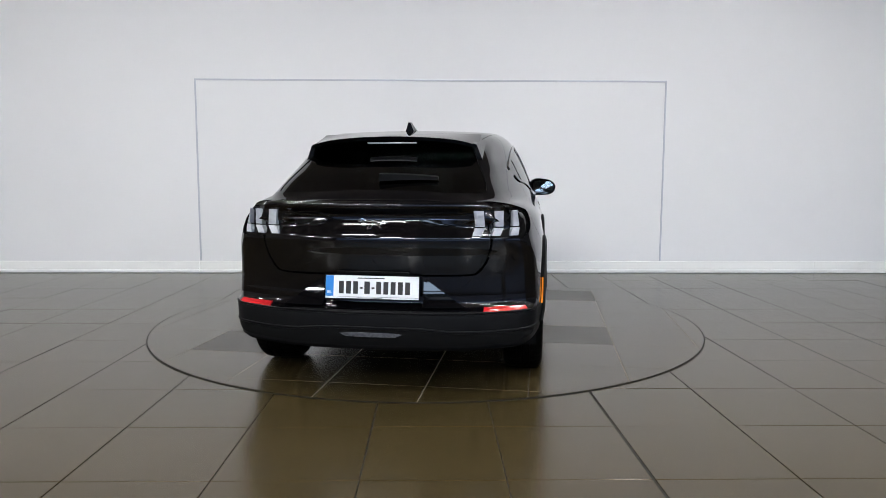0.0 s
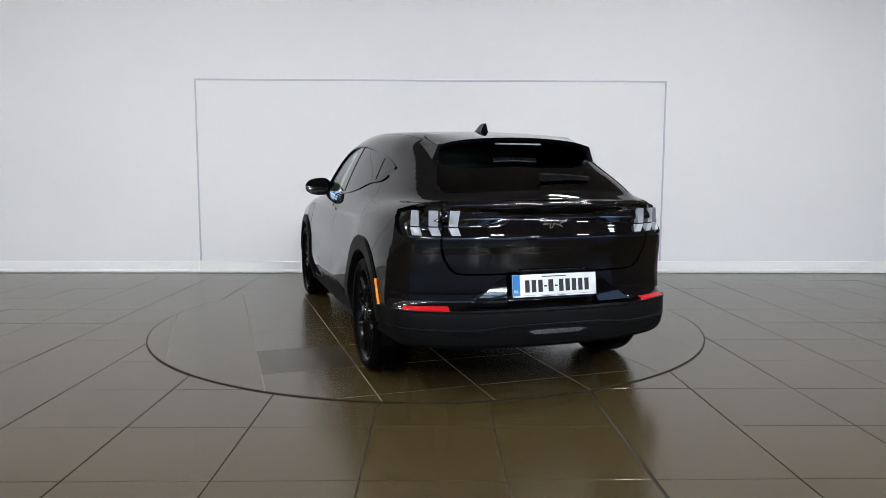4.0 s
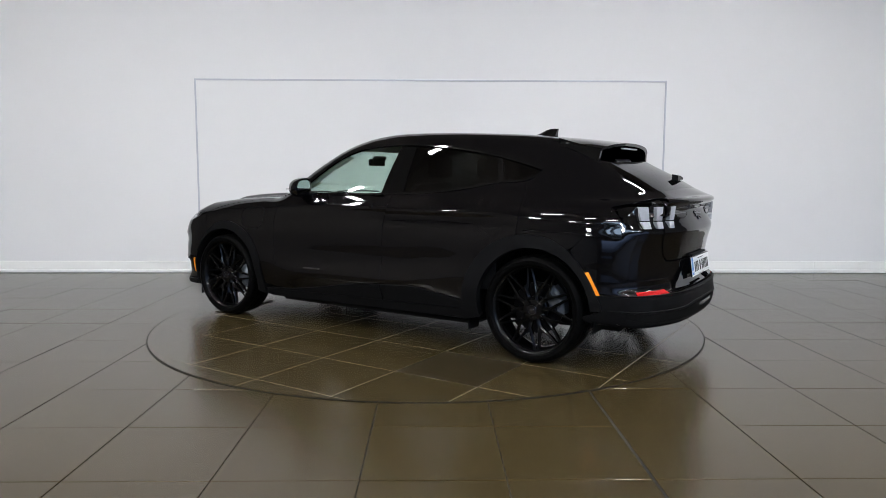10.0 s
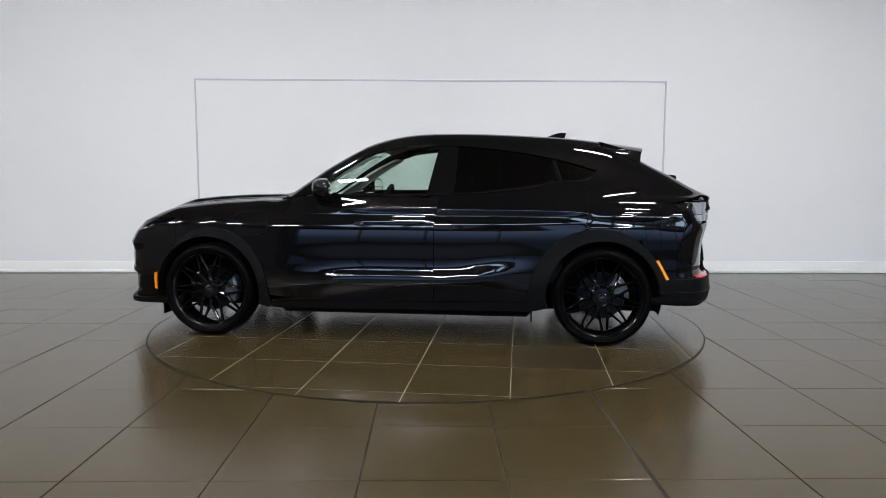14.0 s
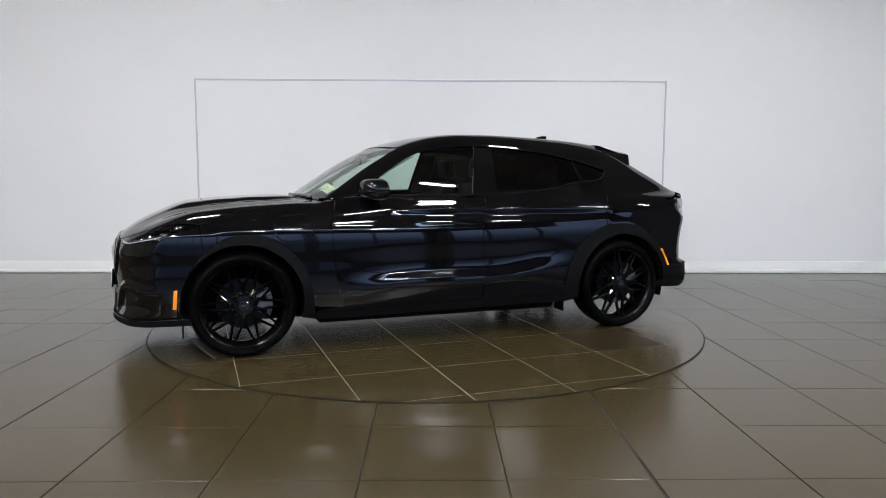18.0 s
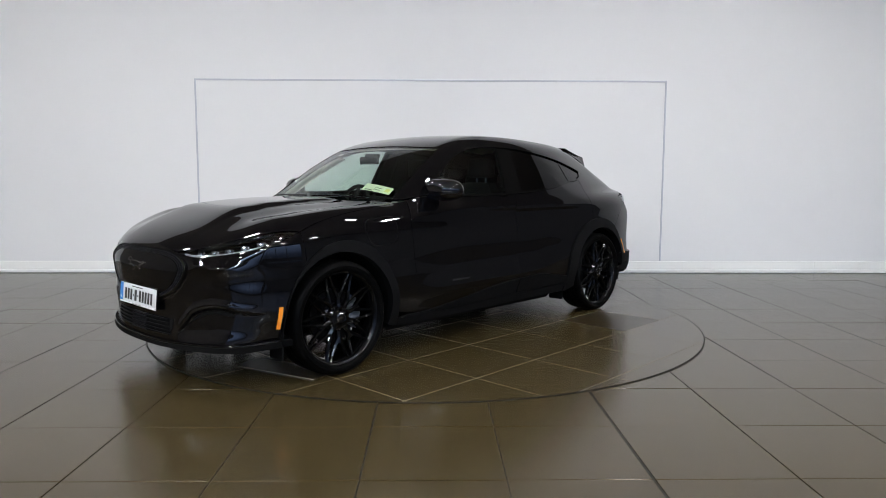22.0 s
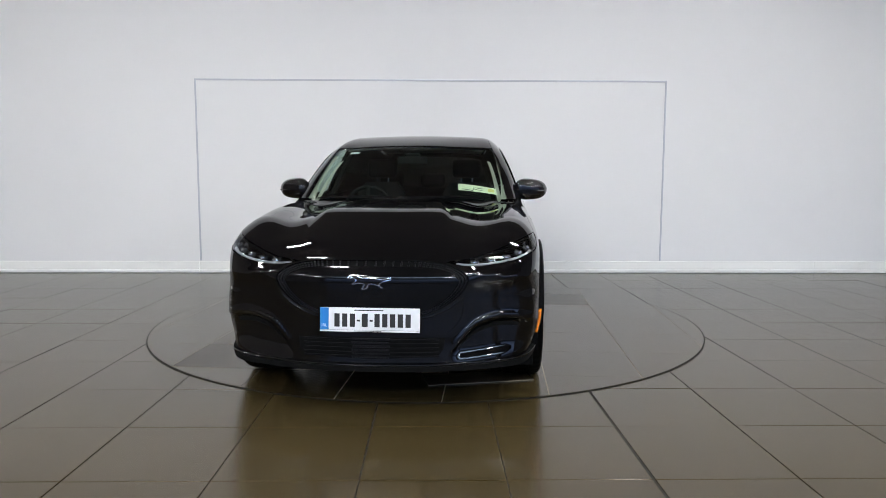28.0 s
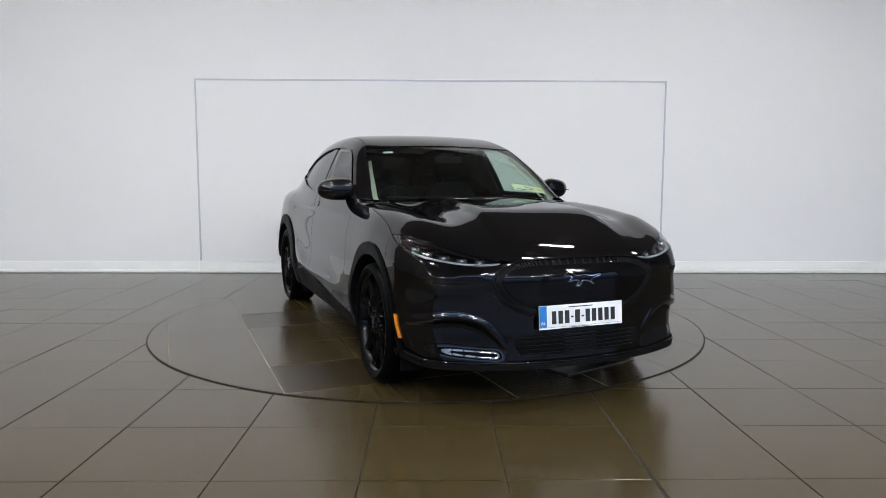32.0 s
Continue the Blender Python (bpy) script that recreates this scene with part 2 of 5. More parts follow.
def lay_floor():
    rng = random.Random(4)
    shared = {}
    rest_v, rest_f = [], []
    for j in range(-16, 11):
        for i in range(-18, 18):
            x, y, w, d = floor_tile_at(i, j)
            if x < ROOM_W or x + w > ROOM_E or y < ROOM_S or y > ROOM_N - 0.03:
                continue
            d = min(d, ROOM_N - 0.024 - y)
            if -1 <= j <= 10 and abs(x + w / 2) < 1.2 + 0.72 * (y + 0.6):
                key = (round(w, 4), round(d, 4))
                if key not in shared:
                    shared[key] = tile_mesh("tile", w, d, tile_stone)
                ob = new("tile", shared[key])
                ob.parent = floor
                ob.location = (x, y, rng.uniform(-0.0004, 0.0003))
                ob.rotation_euler = (rng.gauss(0, 0.0006), rng.gauss(0, 0.0006), 0)
            else:
                n = len(rest_v)
                z = rng.uniform(-0.0004, 0.0003)
                rest_v += [(x, y, z), (x + w, y, z), (x + w, y + d, z), (x, y + d, z)]
                rest_f.append((n, n + 1, n + 2, n + 3))
    me = bpy.data.meshes.new("floor_tiles")
    me.from_pydata(rest_v, [], rest_f)
    me.materials.append(tile_stone)
    ob = new("floor_tiles", me)
    ob.parent = floor
    tagged(ob, kind="stuff")


# ---- turntable ----
table = tagged(new("turntable"), "round vehicle turntable paved with brown-grey stone tiles", "turntable")
table.location = TABLE


def ring_bm(r0, r1, z0, z1, n=160):
    bm = bmesh.new()
    rows = []
    for r, z in ((r0, z0), (r0, z1), (r1, z1), (r1, z0)):
        rows.append([bm.verts.new((r * math.cos(2 * math.pi * k / n), r * math.sin(2 * math.pi * k / n), z)) for k in range(n)])
    for a in range(4):
        b = (a + 1) % 4
        for k in range(n):
            l = (k + 1) % n
            bm.faces.new((rows[a][k], rows[a][l], rows[b][l], rows[b][k]))
    return bm


def disc_bm(r, z0, z1, n=160):
    bm = bmesh.new()
    lo = [bm.verts.new((r * math.cos(2 * math.pi * k / n), r * math.sin(2 * math.pi * k / n), z0)) for k in range(n)]
    hi = [bm.verts.new((v.co.x, v.co.y, z1)) for v in lo]
    bm.faces.new(hi)
    bm.faces.new(lo[::-1])
    for k in range(n):
        l = (k + 1) % n
        bm.faces.new((lo[k], lo[l], hi[l], hi[k]))
    return bm


def clip_convex(poly, clip):
    """Cut a polygon down to a convex one (both counter-clockwise)."""
    out = list(poly)
    for i in range(len(clip)):
        a, b = clip[i], clip[(i + 1) % len(clip)]
        if not out:
            break
        src, out = out, []
        ex, ey = b[0] - a[0], b[1] - a[1]
        side = [ex * (p[1] - a[1]) - ey * (p[0] - a[0]) for p in src]
        for k in range(len(src)):
            p, q, sp, sq = src[k - 1], src[k], side[k - 1], side[k]
            if (sp >= 0) != (sq >= 0):
                f = sp / (sp - sq)
                out.append((p[0] + f * (q[0] - p[0]), p[1] + f * (q[1] - p[1])))
            if sq >= 0:
                out.append(q)
    return out


def lay_table():
    rng = random.Random(9)
    part("rim_ring", ring_bm(TABLE_R - 0.009, TABLE_R + 0.002, -0.003, DECK - 0.002), ring_metal, table, "black edge ring")
    part("deck", disc_bm(TABLE_R - 0.0095, -0.003, DECK - 0.0007), pale_grout, table, "pale worn joint bed")
    part("joint", box_bm(-2.05, -0.9130, -0.002, 2.05, -0.9065, DECK - 0.0004), grout, table, "wide dark joint")
    circle = [((TABLE_R - 0.007) * math.cos(2 * math.pi * k / 120), (TABLE_R - 0.007) * math.sin(2 * math.pi * k / 120)) for k in range(120)]
    for i in range(-5, 5):
        for j in range(-5, 5):
            x0, y0 = -0.139 + 0.605 * i + 0.003, 0.29 + 0.6 * j + 0.003
            x1, y1 = x0 + 0.605 - 0.0050, y0 + 0.6 - 0.0050
            poly = clip_convex([(x0, y0), (x1, y0), (x1, y1), (x0, y1)], circle)
            if len(poly) < 3 or max(math.hypot(*p) for p in poly) < 0.01:
                continue
            cx, cy = (x0 + x1) / 2, (y0 + y1) / 2
            bm = bmesh.new()
            top = [bm.verts.new((p[0] - cx, p[1] - cy, 0)) for p in poly]
            low = [bm.verts.new((p[0] - cx, p[1] - cy, -0.004)) for p in poly]
            try:
                bm.faces.new(top)
            except ValueError:
                bm.free()
                continue
            for k in range(len(poly)):
                bm.faces.new((top[k - 1], low[k - 1], low[k], top[k]))
            bmesh.ops.recalc_face_normals(bm, faces=bm.faces)
            ob = part("tile", bm, dark_tile if (i, j) in ((-2, 1), (2, -3), (-1, -3)) else tile_stone, table)
            ob.location = (cx, cy, DECK)
            ob.rotation_euler = (rng.uniform(-0.0006, 0.0006), rng.uniform(-0.0006, 0.0006), 0)
    loose = pose(1.96, 0.19, DECK + 0.002, 0, 0, 105)
    slab = part("loose_slab", box_bm(0, 0, 0, 0.65, 0.21, 0.0055, 0.001), dark_tile, table, "loose strip of dark tile lying on the deck")
    slab.matrix_basis = loose
    rim = part("slab_edge", box_bm(0, -0.003, 0, 0.65, -0.0004, 0.0050, 0.0005), pale_grout, slab, "pale broken edge")


# ---- car materials ----
paint = mat("car_paint", (0.0018, 0.0017, 0.0021), 0.30, 0.0, 1.0, 0.0)
paint = vary(paint, 3.0, 0.12, 0.02, 900, 0.04, distance=0.0002)
gloss_black = vary(mat("gloss_black", (0.003, 0.003, 0.003), 0.06, 0.0, 0.0, 0.4), 5, 0.2)
black_panel = vary(mat("black_panel", (0.003, 0.003, 0.0035), 0.07, 0.0, 0.0, 0.28), 5, 0.2)
cladding_plastic = vary(mat("cladding_plastic", (0.0052, 0.0052, 0.0056), 0.5, spec=0.06), 6, 0.12, 0.25, 700, 0.05, distance=0.0006)
post_black = vary(mat("post_black", (0.0025, 0.0025, 0.0025), 0.04, spec=0.3), 5, 0.2)
dark_void = mat("dark_void", (0.004, 0.004, 0.004), 0.9, spec=0.1)
rubber = vary(mat("rubber", (0.0016, 0.0016, 0.0016), 0.5, spec=0.035), 14, 0.25, 0.2, 300, 0.08)
rim_paint = vary(mat("rim_paint", (0.002, 0.002, 0.002), 0.12, 0.0, 0.3, 0.1), 9, 0.2)
rim_barrel = vary(mat("rim_barrel", (0.002, 0.002, 0.002), 0.16, spec=0.22), 9, 0.2)
disc_metal = vary(mat("disc_metal", (0.022, 0.023, 0.026), 0.35, 1.0), 20, 0.2, 0.2, 200, 0.1)
caliper_paint = vary(mat("caliper_paint", (0.10, 0.11, 0.125), 0.45, 0.4), 12, 0.2)
chrome = mat("chrome", (0.55, 0.55, 0.57), 0.12, 1.0)
dark_chrome = mat("dark_chrome", (0.25, 0.25, 0.26), 0.2, 1.0)
side_glass = sheet_glass("side_glass", (0.72, 0.84, 0.78))
front_glass = sheet_glass("front_glass", (0.74, 0.86, 0.80))
privacy_glass = sheet_glass("privacy_glass", (0.008, 0.0085, 0.0085), 1.40)
lamp_cover = sheet_glass("lamp_cover", (0.86, 0.88, 0.90))
lamp_white = vary(mat("lamp_white", (0.46, 0.47, 0.50), 0.35, 0.0, 0.0), 20, 0.2)
bar_grey = vary(mat("bar_grey", (0.32, 0.33, 0.36), 0.3, 0.0, 0.0), 20, 0.2)
guide_white = vary(mat("guide_white", (0.27, 0.275, 0.285), 0.35, 0.0, 0.0), 20, 0.06)
lamp_chrome = mat("lamp_chrome", (0.35, 0.36, 0.38), 0.22, 0.9)
lamp_lens = mat("lamp_lens", (0.62, 0.64, 0.68), 0.12, 0.8, 1.0)
bar_dark = mat("bar_dark", (0.06, 0.062, 0.068), 0.25, 0.5)
amber = mat("amber_plastic", (0.95, 0.28, 0.02), 0.22, 0.0, 0.5)
red_plastic = mat("red_plastic", (0.42, 0.008, 0.012), 0.18, 0.0, 0.6)
plate_white = vary(mat("plate_white", (0.80, 0.81, 0.82), 0.35), 20, 0.03)
plate_blue = mat("plate_blue", (0.02, 0.20, 0.55), 0.35)
plate_ink = mat("plate_ink", (0.015, 0.015, 0.015), 0.5)
paper = mat("paper", (0.75, 0.76, 0.55), 0.6)
paper_yellow = mat("paper_yellow", (0.70, 0.62, 0.20), 0.6)
cloth_dark = vary(mat("cloth_dark", (0.0045, 0.0045, 0.005), 0.75, spec=0.12), 8, 0.2, 0.3, 300)
trim_beige = vary(mat("trim_beige", (0.44, 0.42, 0.36), 0.8), 6, 0.06, 0.2, 300)
screen_glass = mat("screen_glass", (0.008, 0.008, 0.009), 0.08, 0.0, 1.0)
mirror_silver = mat("mirror_silver", (0.85, 0.86, 0.87), 0.02, 1.0)


# ---- the car's outer surface, as one smooth function ----
# x forward, y to the car's left, z up; the origin lies on the ground midway between the axles
def curve(*pairs):
    """A smooth curve through (x, value) pairs, in rising x."""
    xs = np.array([p[0] for p in pairs], float)
    ys = np.array([p[1] for p in pairs], float)
    d = np.diff(ys) / np.diff(xs)
    m = np.empty_like(ys)
    m[0], m[-1] = d[0], d[-1]
    h = np.diff(xs)
    m[1:-1] = (d[:-1] * h[1:] + d[1:] * h[:-1]) / (h[1:] + h[:-1])

    def value(x):
        x = np.asarray(x, float)
        k = np.clip(np.searchsorted(xs, x) - 1, 0, len(xs) - 2)
        w = xs[k + 1] - xs[k]
        u = (x - xs[k]) / w
        uc = np.clip(u, 0, 1)
        a = ys[k] * (1 + 2 * uc) * (1 - uc) ** 2 + m[k] * w * uc * (1 - uc) ** 2
        b = ys[k + 1] * uc * uc * (3 - 2 * uc) + m[k + 1] * w * uc * uc * (uc - 1)
        return a + b + np.where(u < 0, m[0] * (x - xs[0]), 0) + np.where(u > 1, m[-1] * (x - xs[-1]), 0)

    return value


def ramp(x, a, b):
    u = np.clip((x - a) / (b - a), 0, 1)
    return u * u * (3 - 2 * u)


def bell(x, c, w):
    return np.exp(-((x - c) / w) ** 2)


def smax(a, b, k):
    h = np.maximum(k - np.abs(a - b), 0) / k
    return np.maximum(a, b) + h * h * k * 0.25


def smin(a, b, k):
    return -smax(-a, -b, k)


half_plan = curve((-2.4, 0.80), (-2.15, 0.866), (-1.9, 0.912), (-1.5, 0.932), (-1.0, 0.926), (0, 0.923), (1.0, 0.921), (1.5, 0.920), (1.95, 0.884), (2.2, 0.815), (2.4, 0.745))
half_rise = curve((0.15, -0.080), (0.32, -0.026), (0.45, 0.003), (0.54, 0.003), (0.64, -0.003), (0.74, -0.0072), (0.80, -0.0108), (0.84, -0.0164), (0.87, -0.0235), (0.92, -0.037), (0.99, -0.055), (1.06, -0.073), (1.14, -0.095), (1.25, -0.135))
door_rise = curve((0.15, -0.080), (0.30, -0.030), (0.36, -0.010), (0.40, 0.006), (0.44, 0.0215), (0.46, 0.0242), (0.48, 0.0220), (0.50, 0.0166), (0.53, 0.0074), (0.56, -0.0004), (0.60, -0.0052), (0.64, -0.0068), (0.68, -0.0068), (0.72, -0.0068), (0.76, -0.008), (0.80, -0.0108), (0.84, -0.0164), (0.87, -0.0235), (0.92, -0.037), (1.0, -0.058), (1.25, -0.13))
nose_x = curve((0.10, 2.22), (0.15, 2.31), (0.20, 2.345), (0.25, 2.353), (0.30, 2.353), (0.36, 2.351), (0.42, 2.346), (0.55, 2.347), (0.62, 2.353), (0.675, 2.3575), (0.695, 2.358), (0.715, 2.354), (0.75, 2.339), (0.785, 2.321), (0.82, 2.296), (0.87, 2.24), (1.0, 2.0))
tail_x = curve((0.12, -1.98), (0.17, -2.12), (0.21, -2.26), (0.27, -2.345), (0.34, -2.375), (0.48, -2.375), (0.503, -2.370), (0.518, -2.337), (0.535, -2.320), (0.58, -2.314), (0.64, -2.312), (0.72, -2.318), (0.80, -2.333), (0.865, -2.350), (0.886, -2.353), (0.903, -2.350), (0.93, -2.338), (0.99, -2.308), (1.008, -2.303), (1.022, -2.308), (1.045, -2.338), (1.068, -2.363), (1.09, -2.366), (1.12, -2.345), (1.2, -2.24))
low_top = curve((-2.42, 1.088), (-2.2, 1.115), (-2.0, 1.135), (-1.7, 1.150), (-1.4, 1.147), (-1.0, 1.130), (-0.5, 1.108), (0, 1.092), (0.5, 1.082), (0.9, 1.068), (1.15, 1.056), (1.43, 1.048), (1.68, 1.032), (1.94, 0.998), (2.06, 0.966), (2.2, 0.915), (2.32, 0.855), (2.42, 0.78))
low_fall = curve((-2.4, 0.05), (-1.8, 0.085), (-1.2, 0.06), (0, 0.03), (1.0, 0.03), (1.4, 0.05), (1.8, 0.075), (2.1, 0.06), (2.4, 0.04))
glass_plan = curve((-2.45, 0.55), (-2.1, 0.685), (-1.9, 0.735), (-1.6, 0.790), (-1.2, 0.832), (-0.8, 0.848), (-0.4, 0.852), (0, 0.846), (0.5, 0.828), (0.9, 0.795), (1.2, 0.745))
glass_lean = curve((-2.4, 0.80), (-2.0, 0.72), (-1.6, 0.60), (-1.2, 0.46), (-0.8, 0.38), (0.0, 0.36), (1.2, 0.36))
roof_top = curve((-2.5, 0.99), (-2.34, 1.098), (-2.212, 1.172), (-2.075, 1.250), (-1.915, 1.330), (-1.80, 1.390), (-1.70, 1.440), (-1.55, 1.497), (-1.35, 1.529), (-1.0, 1.556), (-0.77, 1.568), (-0.55, 1.576), (-0.33, 1.578), (-0.1, 1.571), (0.143, 1.534), (0.376, 1.467), (0.612, 1.352), (0.85, 1.200), (1.05, 1.066), (1.2, 0.96))


brow_line = curve((0.0, 0.297), (0.39, 0.300), (0.43, 0.345), (0.475, 0.398), (0.535, 0.451), (0.595, 0.476), (0.673, 0.491), (0.757, 0.484), (0.82, 0.470), (1.0, 0.46))


def low_body(x, y, z):
    y = np.abs(y)
    w = half_plan(x) + half_rise(z)
    w = w + 0.016 * bell(x, -1.62, 0.55) * bell(z, 1.0, 0.12)
    # doors: barrel-shaped above, a waist, then a sloping ledge that swells out low down and tucks in again
    crest = 0.462 - 0.035 * ramp(x, 0.2, 0.9) + 0.075 * ramp(-x, 0.3, 1.0)
    low = z - (crest - 0.462) * (1 - ramp(z, 0.60, 0.80))
    w = w + (door_rise(low) - half_rise(low)) * ramp(x, -1.08, -0.60) * (1 - ramp(x, 0.40, 0.98)) * ramp(z, 0.28, 0.36)
    # sharp shoulder line along the doors
    w = w + 0.0035 * np.exp(-np.abs(z - 0.872 - 0.02 * np.cos(x)) / 0.035) * (1 - ramp(x, 1.2, 1.9)) * ramp(x, -2.1, -1.5)
    top = low_top(x) - low_fall(x) * (y / 0.85) ** 4
    ridge = 0.29 + 0.10 * ramp(x, 1.0, 2.2)
    front = ramp(x, 0.95, 1.15)
    fade = 1 - ramp(x, 2.05, 2.3)
    top = top + front * fade * (0.026 * (1 - ramp(y, ridge - 0.035, ridge + 0.035)) - 0.028 * bell(y, 0.54, 0.13) + 0.014 * bell(y, 0.74, 0.1))
    nose = nose_x(z) - 0.195 * (y / 0.8) ** 2.4
    # a fold over the corner intakes
    nose = nose + 0.010 * np.exp(-np.abs(z - 0.735 + 0.1 * (y - 0.5)) / 0.03) * ramp(y, 0.46, 0.6)
    # waist below the lamps, brow, and the pocket under it that runs out to the lip
    waist = bell(z, 0.650, 0.055)
    brow = brow_line(y)
    lip = 0.258 + 0.030 * ramp(y, 0.4, 0.85)
    pocket = ramp(brow - z, 0.0, 0.020) * ramp(z, lip, lip + 0.085) * ramp(y, 0.39, 0.47)
    nose = nose - 0.009 * waist * ramp(y, 0.42, 0.62) + 0.012 * bell(z - brow, 0.018, 0.020) * ramp(y, 0.40, 0.55) - 0.024 * pocket
    w = w - (0.010 * waist + 0.015 * pocket) * ramp(x, 1.98, 2.12)
    tail = tail_x(z) + 0.17 * (y / 0.8) ** 3
    f = smax(y - w, z - top, 0.10)
    f = smax(f, x - nose, 0.09)
    f = smax(f, tail - x, 0.07 - 0.042 * ramp(z, 0.98, 1.06))
    return smax(f, 0.17 - z, 0.03)


def cabin(x, y, z):
    y = np.abs(y)
    dz = z - 1.08
    w = glass_plan(x) - glass_lean(x) * dz - 0.28 * dz * np.abs(dz)
    shift = 0.17 * ramp(x, 0.0, 0.5) - 0.16 * ramp(-x, 1.5, 1.9)
    top = roof_top(x + shift * y * y) - 0.058 * y * y
    f = smax(smax(y - w, z - top, 0.10), 0.98 - z, 0.02)
    return smax(f, -2.29 - x, 0.03)


def skin(p):
    x, y, z = p[:, 0], p[:, 1], p[:, 2]
    return smin(low_body(x, y, z), cabin(x, y, z), 0.035)


def skin_normal(p):
    g = np.empty_like(p)
    for a in range(3):
        s = np.zeros(3)
        s[a] = 0.0015
        g[:, a] = skin(p + s) - skin(p - s)
    return g / np.maximum(np.linalg.norm(g, axis=1, keepdims=True), 1e-9)


# ways of laying a flat drawing on the surface: from the side, from above, from in front and behind (by angle)
def rays(way, uv):
    u, v = uv[:, 0], uv[:, 1]
    o = np.zeros((len(uv), 3))
    d = np.zeros((len(uv), 3))
    if way == "side":
        o[:, 0], o[:, 1], o[:, 2] = u, 1.15, v
        d[:, 1] = -1
        return o, d, 1.0
    if way == "top":
        o[:, 0], o[:, 1], o[:, 2] = u, v, 1.8
        d[:, 2] = -1
        return o, d, 1.2
    s = 1 if way == "front" else -1
    a = np.radians(u)
    d[:, 0], d[:, 1] = -s * np.cos(a), -np.sin(a)
    o = -d * 1.6
    o[:, 0] += s * 1.3
    o[:, 2] = v
    return o, d, 1.4


def lay(way, uv):
    """Points of the surface under the flat points uv."""
    uv = np.asarray(uv, float)
    o, d, far = rays(way, uv)
    steps = np.linspace(0, far, 48)
    lo, hi = np.zeros(len(uv)), np.full(len(uv), far)
    found = np.zeros(len(uv), bool)
    for a, b in zip(steps[:-1], steps[1:]):
        inside = skin(o + d * b) <= 0
        fresh = inside & ~found
        lo[fresh], hi[fresh] = a, b
        found |= inside
    for _ in range(16):
        mid = (lo + hi) / 2
        inside = skin(o + d * mid[:, None]) <= 0
        hi = np.where(inside, mid, hi)
        lo = np.where(inside, lo, mid)
    return o + d * hi[:, None]


def flat(way, p):
    """The flat drawing's coordinates of points in space."""
    p = np.asarray(p, float)
    if way == "side":
        return p[:, [0, 2]]
    if way == "top":
        return p[:, [0, 1]]
    s = 1 if way == "front" else -1
    return np.stack([np.degrees(np.arctan2(p[:, 1], s * (p[:, 0] - s * 1.3))), p[:, 2]], 1)


def bend(pts, n=6):
    """A smooth open line through the points."""
    p = np.array(pts, float)
    q = np.vstack([2 * p[0] - p[1], p, 2 * p[-1] - p[-2]])
    out = []
    for i in range(1, len(q) - 2):
        for k in range(n):
            u = k / n
            out.append(0.5 * (2 * q[i] + (q[i + 1] - q[i - 1]) * u + (2 * q[i - 1] - 5 * q[i] + 4 * q[i + 1] - q[i + 2]) * u * u + (3 * q[i] - q[i - 1] - 3 * q[i + 1] + q[i + 2]) * u ** 3))
    out.append(p[-1])
    return [tuple(o) for o in out]


def rounded(poly, r, n=4):
    """The polygon with its corners rounded."""
    out = []
    m = len(poly)
    for i in range(m):
        p, a, b = Vector(poly[i]), Vector(poly[i - 1]), Vector(poly[(i + 1) % m])
        ra, rb = min(r, (a - p).length * 0.45), min(r, (b - p).length * 0.45)
        s, e = p + (a - p).normalized() * ra, p + (b - p).normalized() * rb
        for k in range(n + 1):
            u = k / n
            out.append(tuple(s * (1 - u) ** 2 + p * 2 * u * (1 - u) + e * u * u))
    return out


def cut_flat(poly, su, sv):
    """A flat polygon cut along a grid into small faces: points and faces."""
    poly = [p for i, p in enumerate(poly) if math.hypot(p[0] - poly[i - 1][0], p[1] - poly[i - 1][1]) > 1e-7]
    area = sum(poly[i - 1][0] * poly[i][1] - poly[i][0] * poly[i - 1][1] for i in range(len(poly)))
    if area < 0:
        poly = poly[::-1]
    pa = np.array(poly)
    u0, v0 = pa.min(0) - (su * 0.37, sv * 0.41)
    nu, nv = int((pa[:, 0].max() - u0) / su) + 2, int((pa[:, 1].max() - v0) / sv) + 2
    edge = set()
    for i in range(len(pa)):
        a, b = pa[i - 1], pa[i]
        k = max(2, int(max(abs(b[0] - a[0]) / su, abs(b[1] - a[1]) / sv) * 8) + 1)
        for f in np.linspace(0, 1, k):
            q = a + (b - a) * f
            edge.add((int((q[0] - u0) / su), int((q[1] - v0) / sv)))
    # even-odd test of the cell centres
    cu = u0 + (np.arange(nu) + 0.5) * su
    cv = v0 + (np.arange(nv) + 0.5) * sv
    ins = np.zeros((nu, nv), bool)
    for i in range(len(pa)):
        a, b = pa[i - 1], pa[i]
        if a[1] == b[1]:
            continue
        rows = (cv >= min(a[1], b[1])) & (cv < max(a[1], b[1]))
        xs = a[0] + (cv - a[1]) / (b[1] - a[1]) * (b[0] - a[0])
        ins ^= rows[None, :] & (cu[:, None] < xs[None, :])
    index, pts, faces = {}, [], []

    def vert(p):
        key = (round(p[0] / su * 2e4), round(p[1] / sv * 2e4))
        if key not in index:
            index[key] = len(pts)
            pts.append(p)
        return index[key]

    for i in range(nu):
        for j in range(nv):
            cell = [(u0 + i * su, v0 + j * sv), (u0 + (i + 1) * su, v0 + j * sv), (u0 + (i + 1) * su, v0 + (j + 1) * sv), (u0 + i * su, v0 + (j + 1) * sv)]
            if (i, j) in edge:
                q = clip_convex(poly, cell)
                f = []
                for c in q:
                    k = vert(c)
                    if k not in f:
                        f.append(k)
                if len(f) >= 3:
                    faces.append(f)
            elif ins[i, j]:
                faces.append([vert(c) for c in cell])
    return np.array(pts), faces


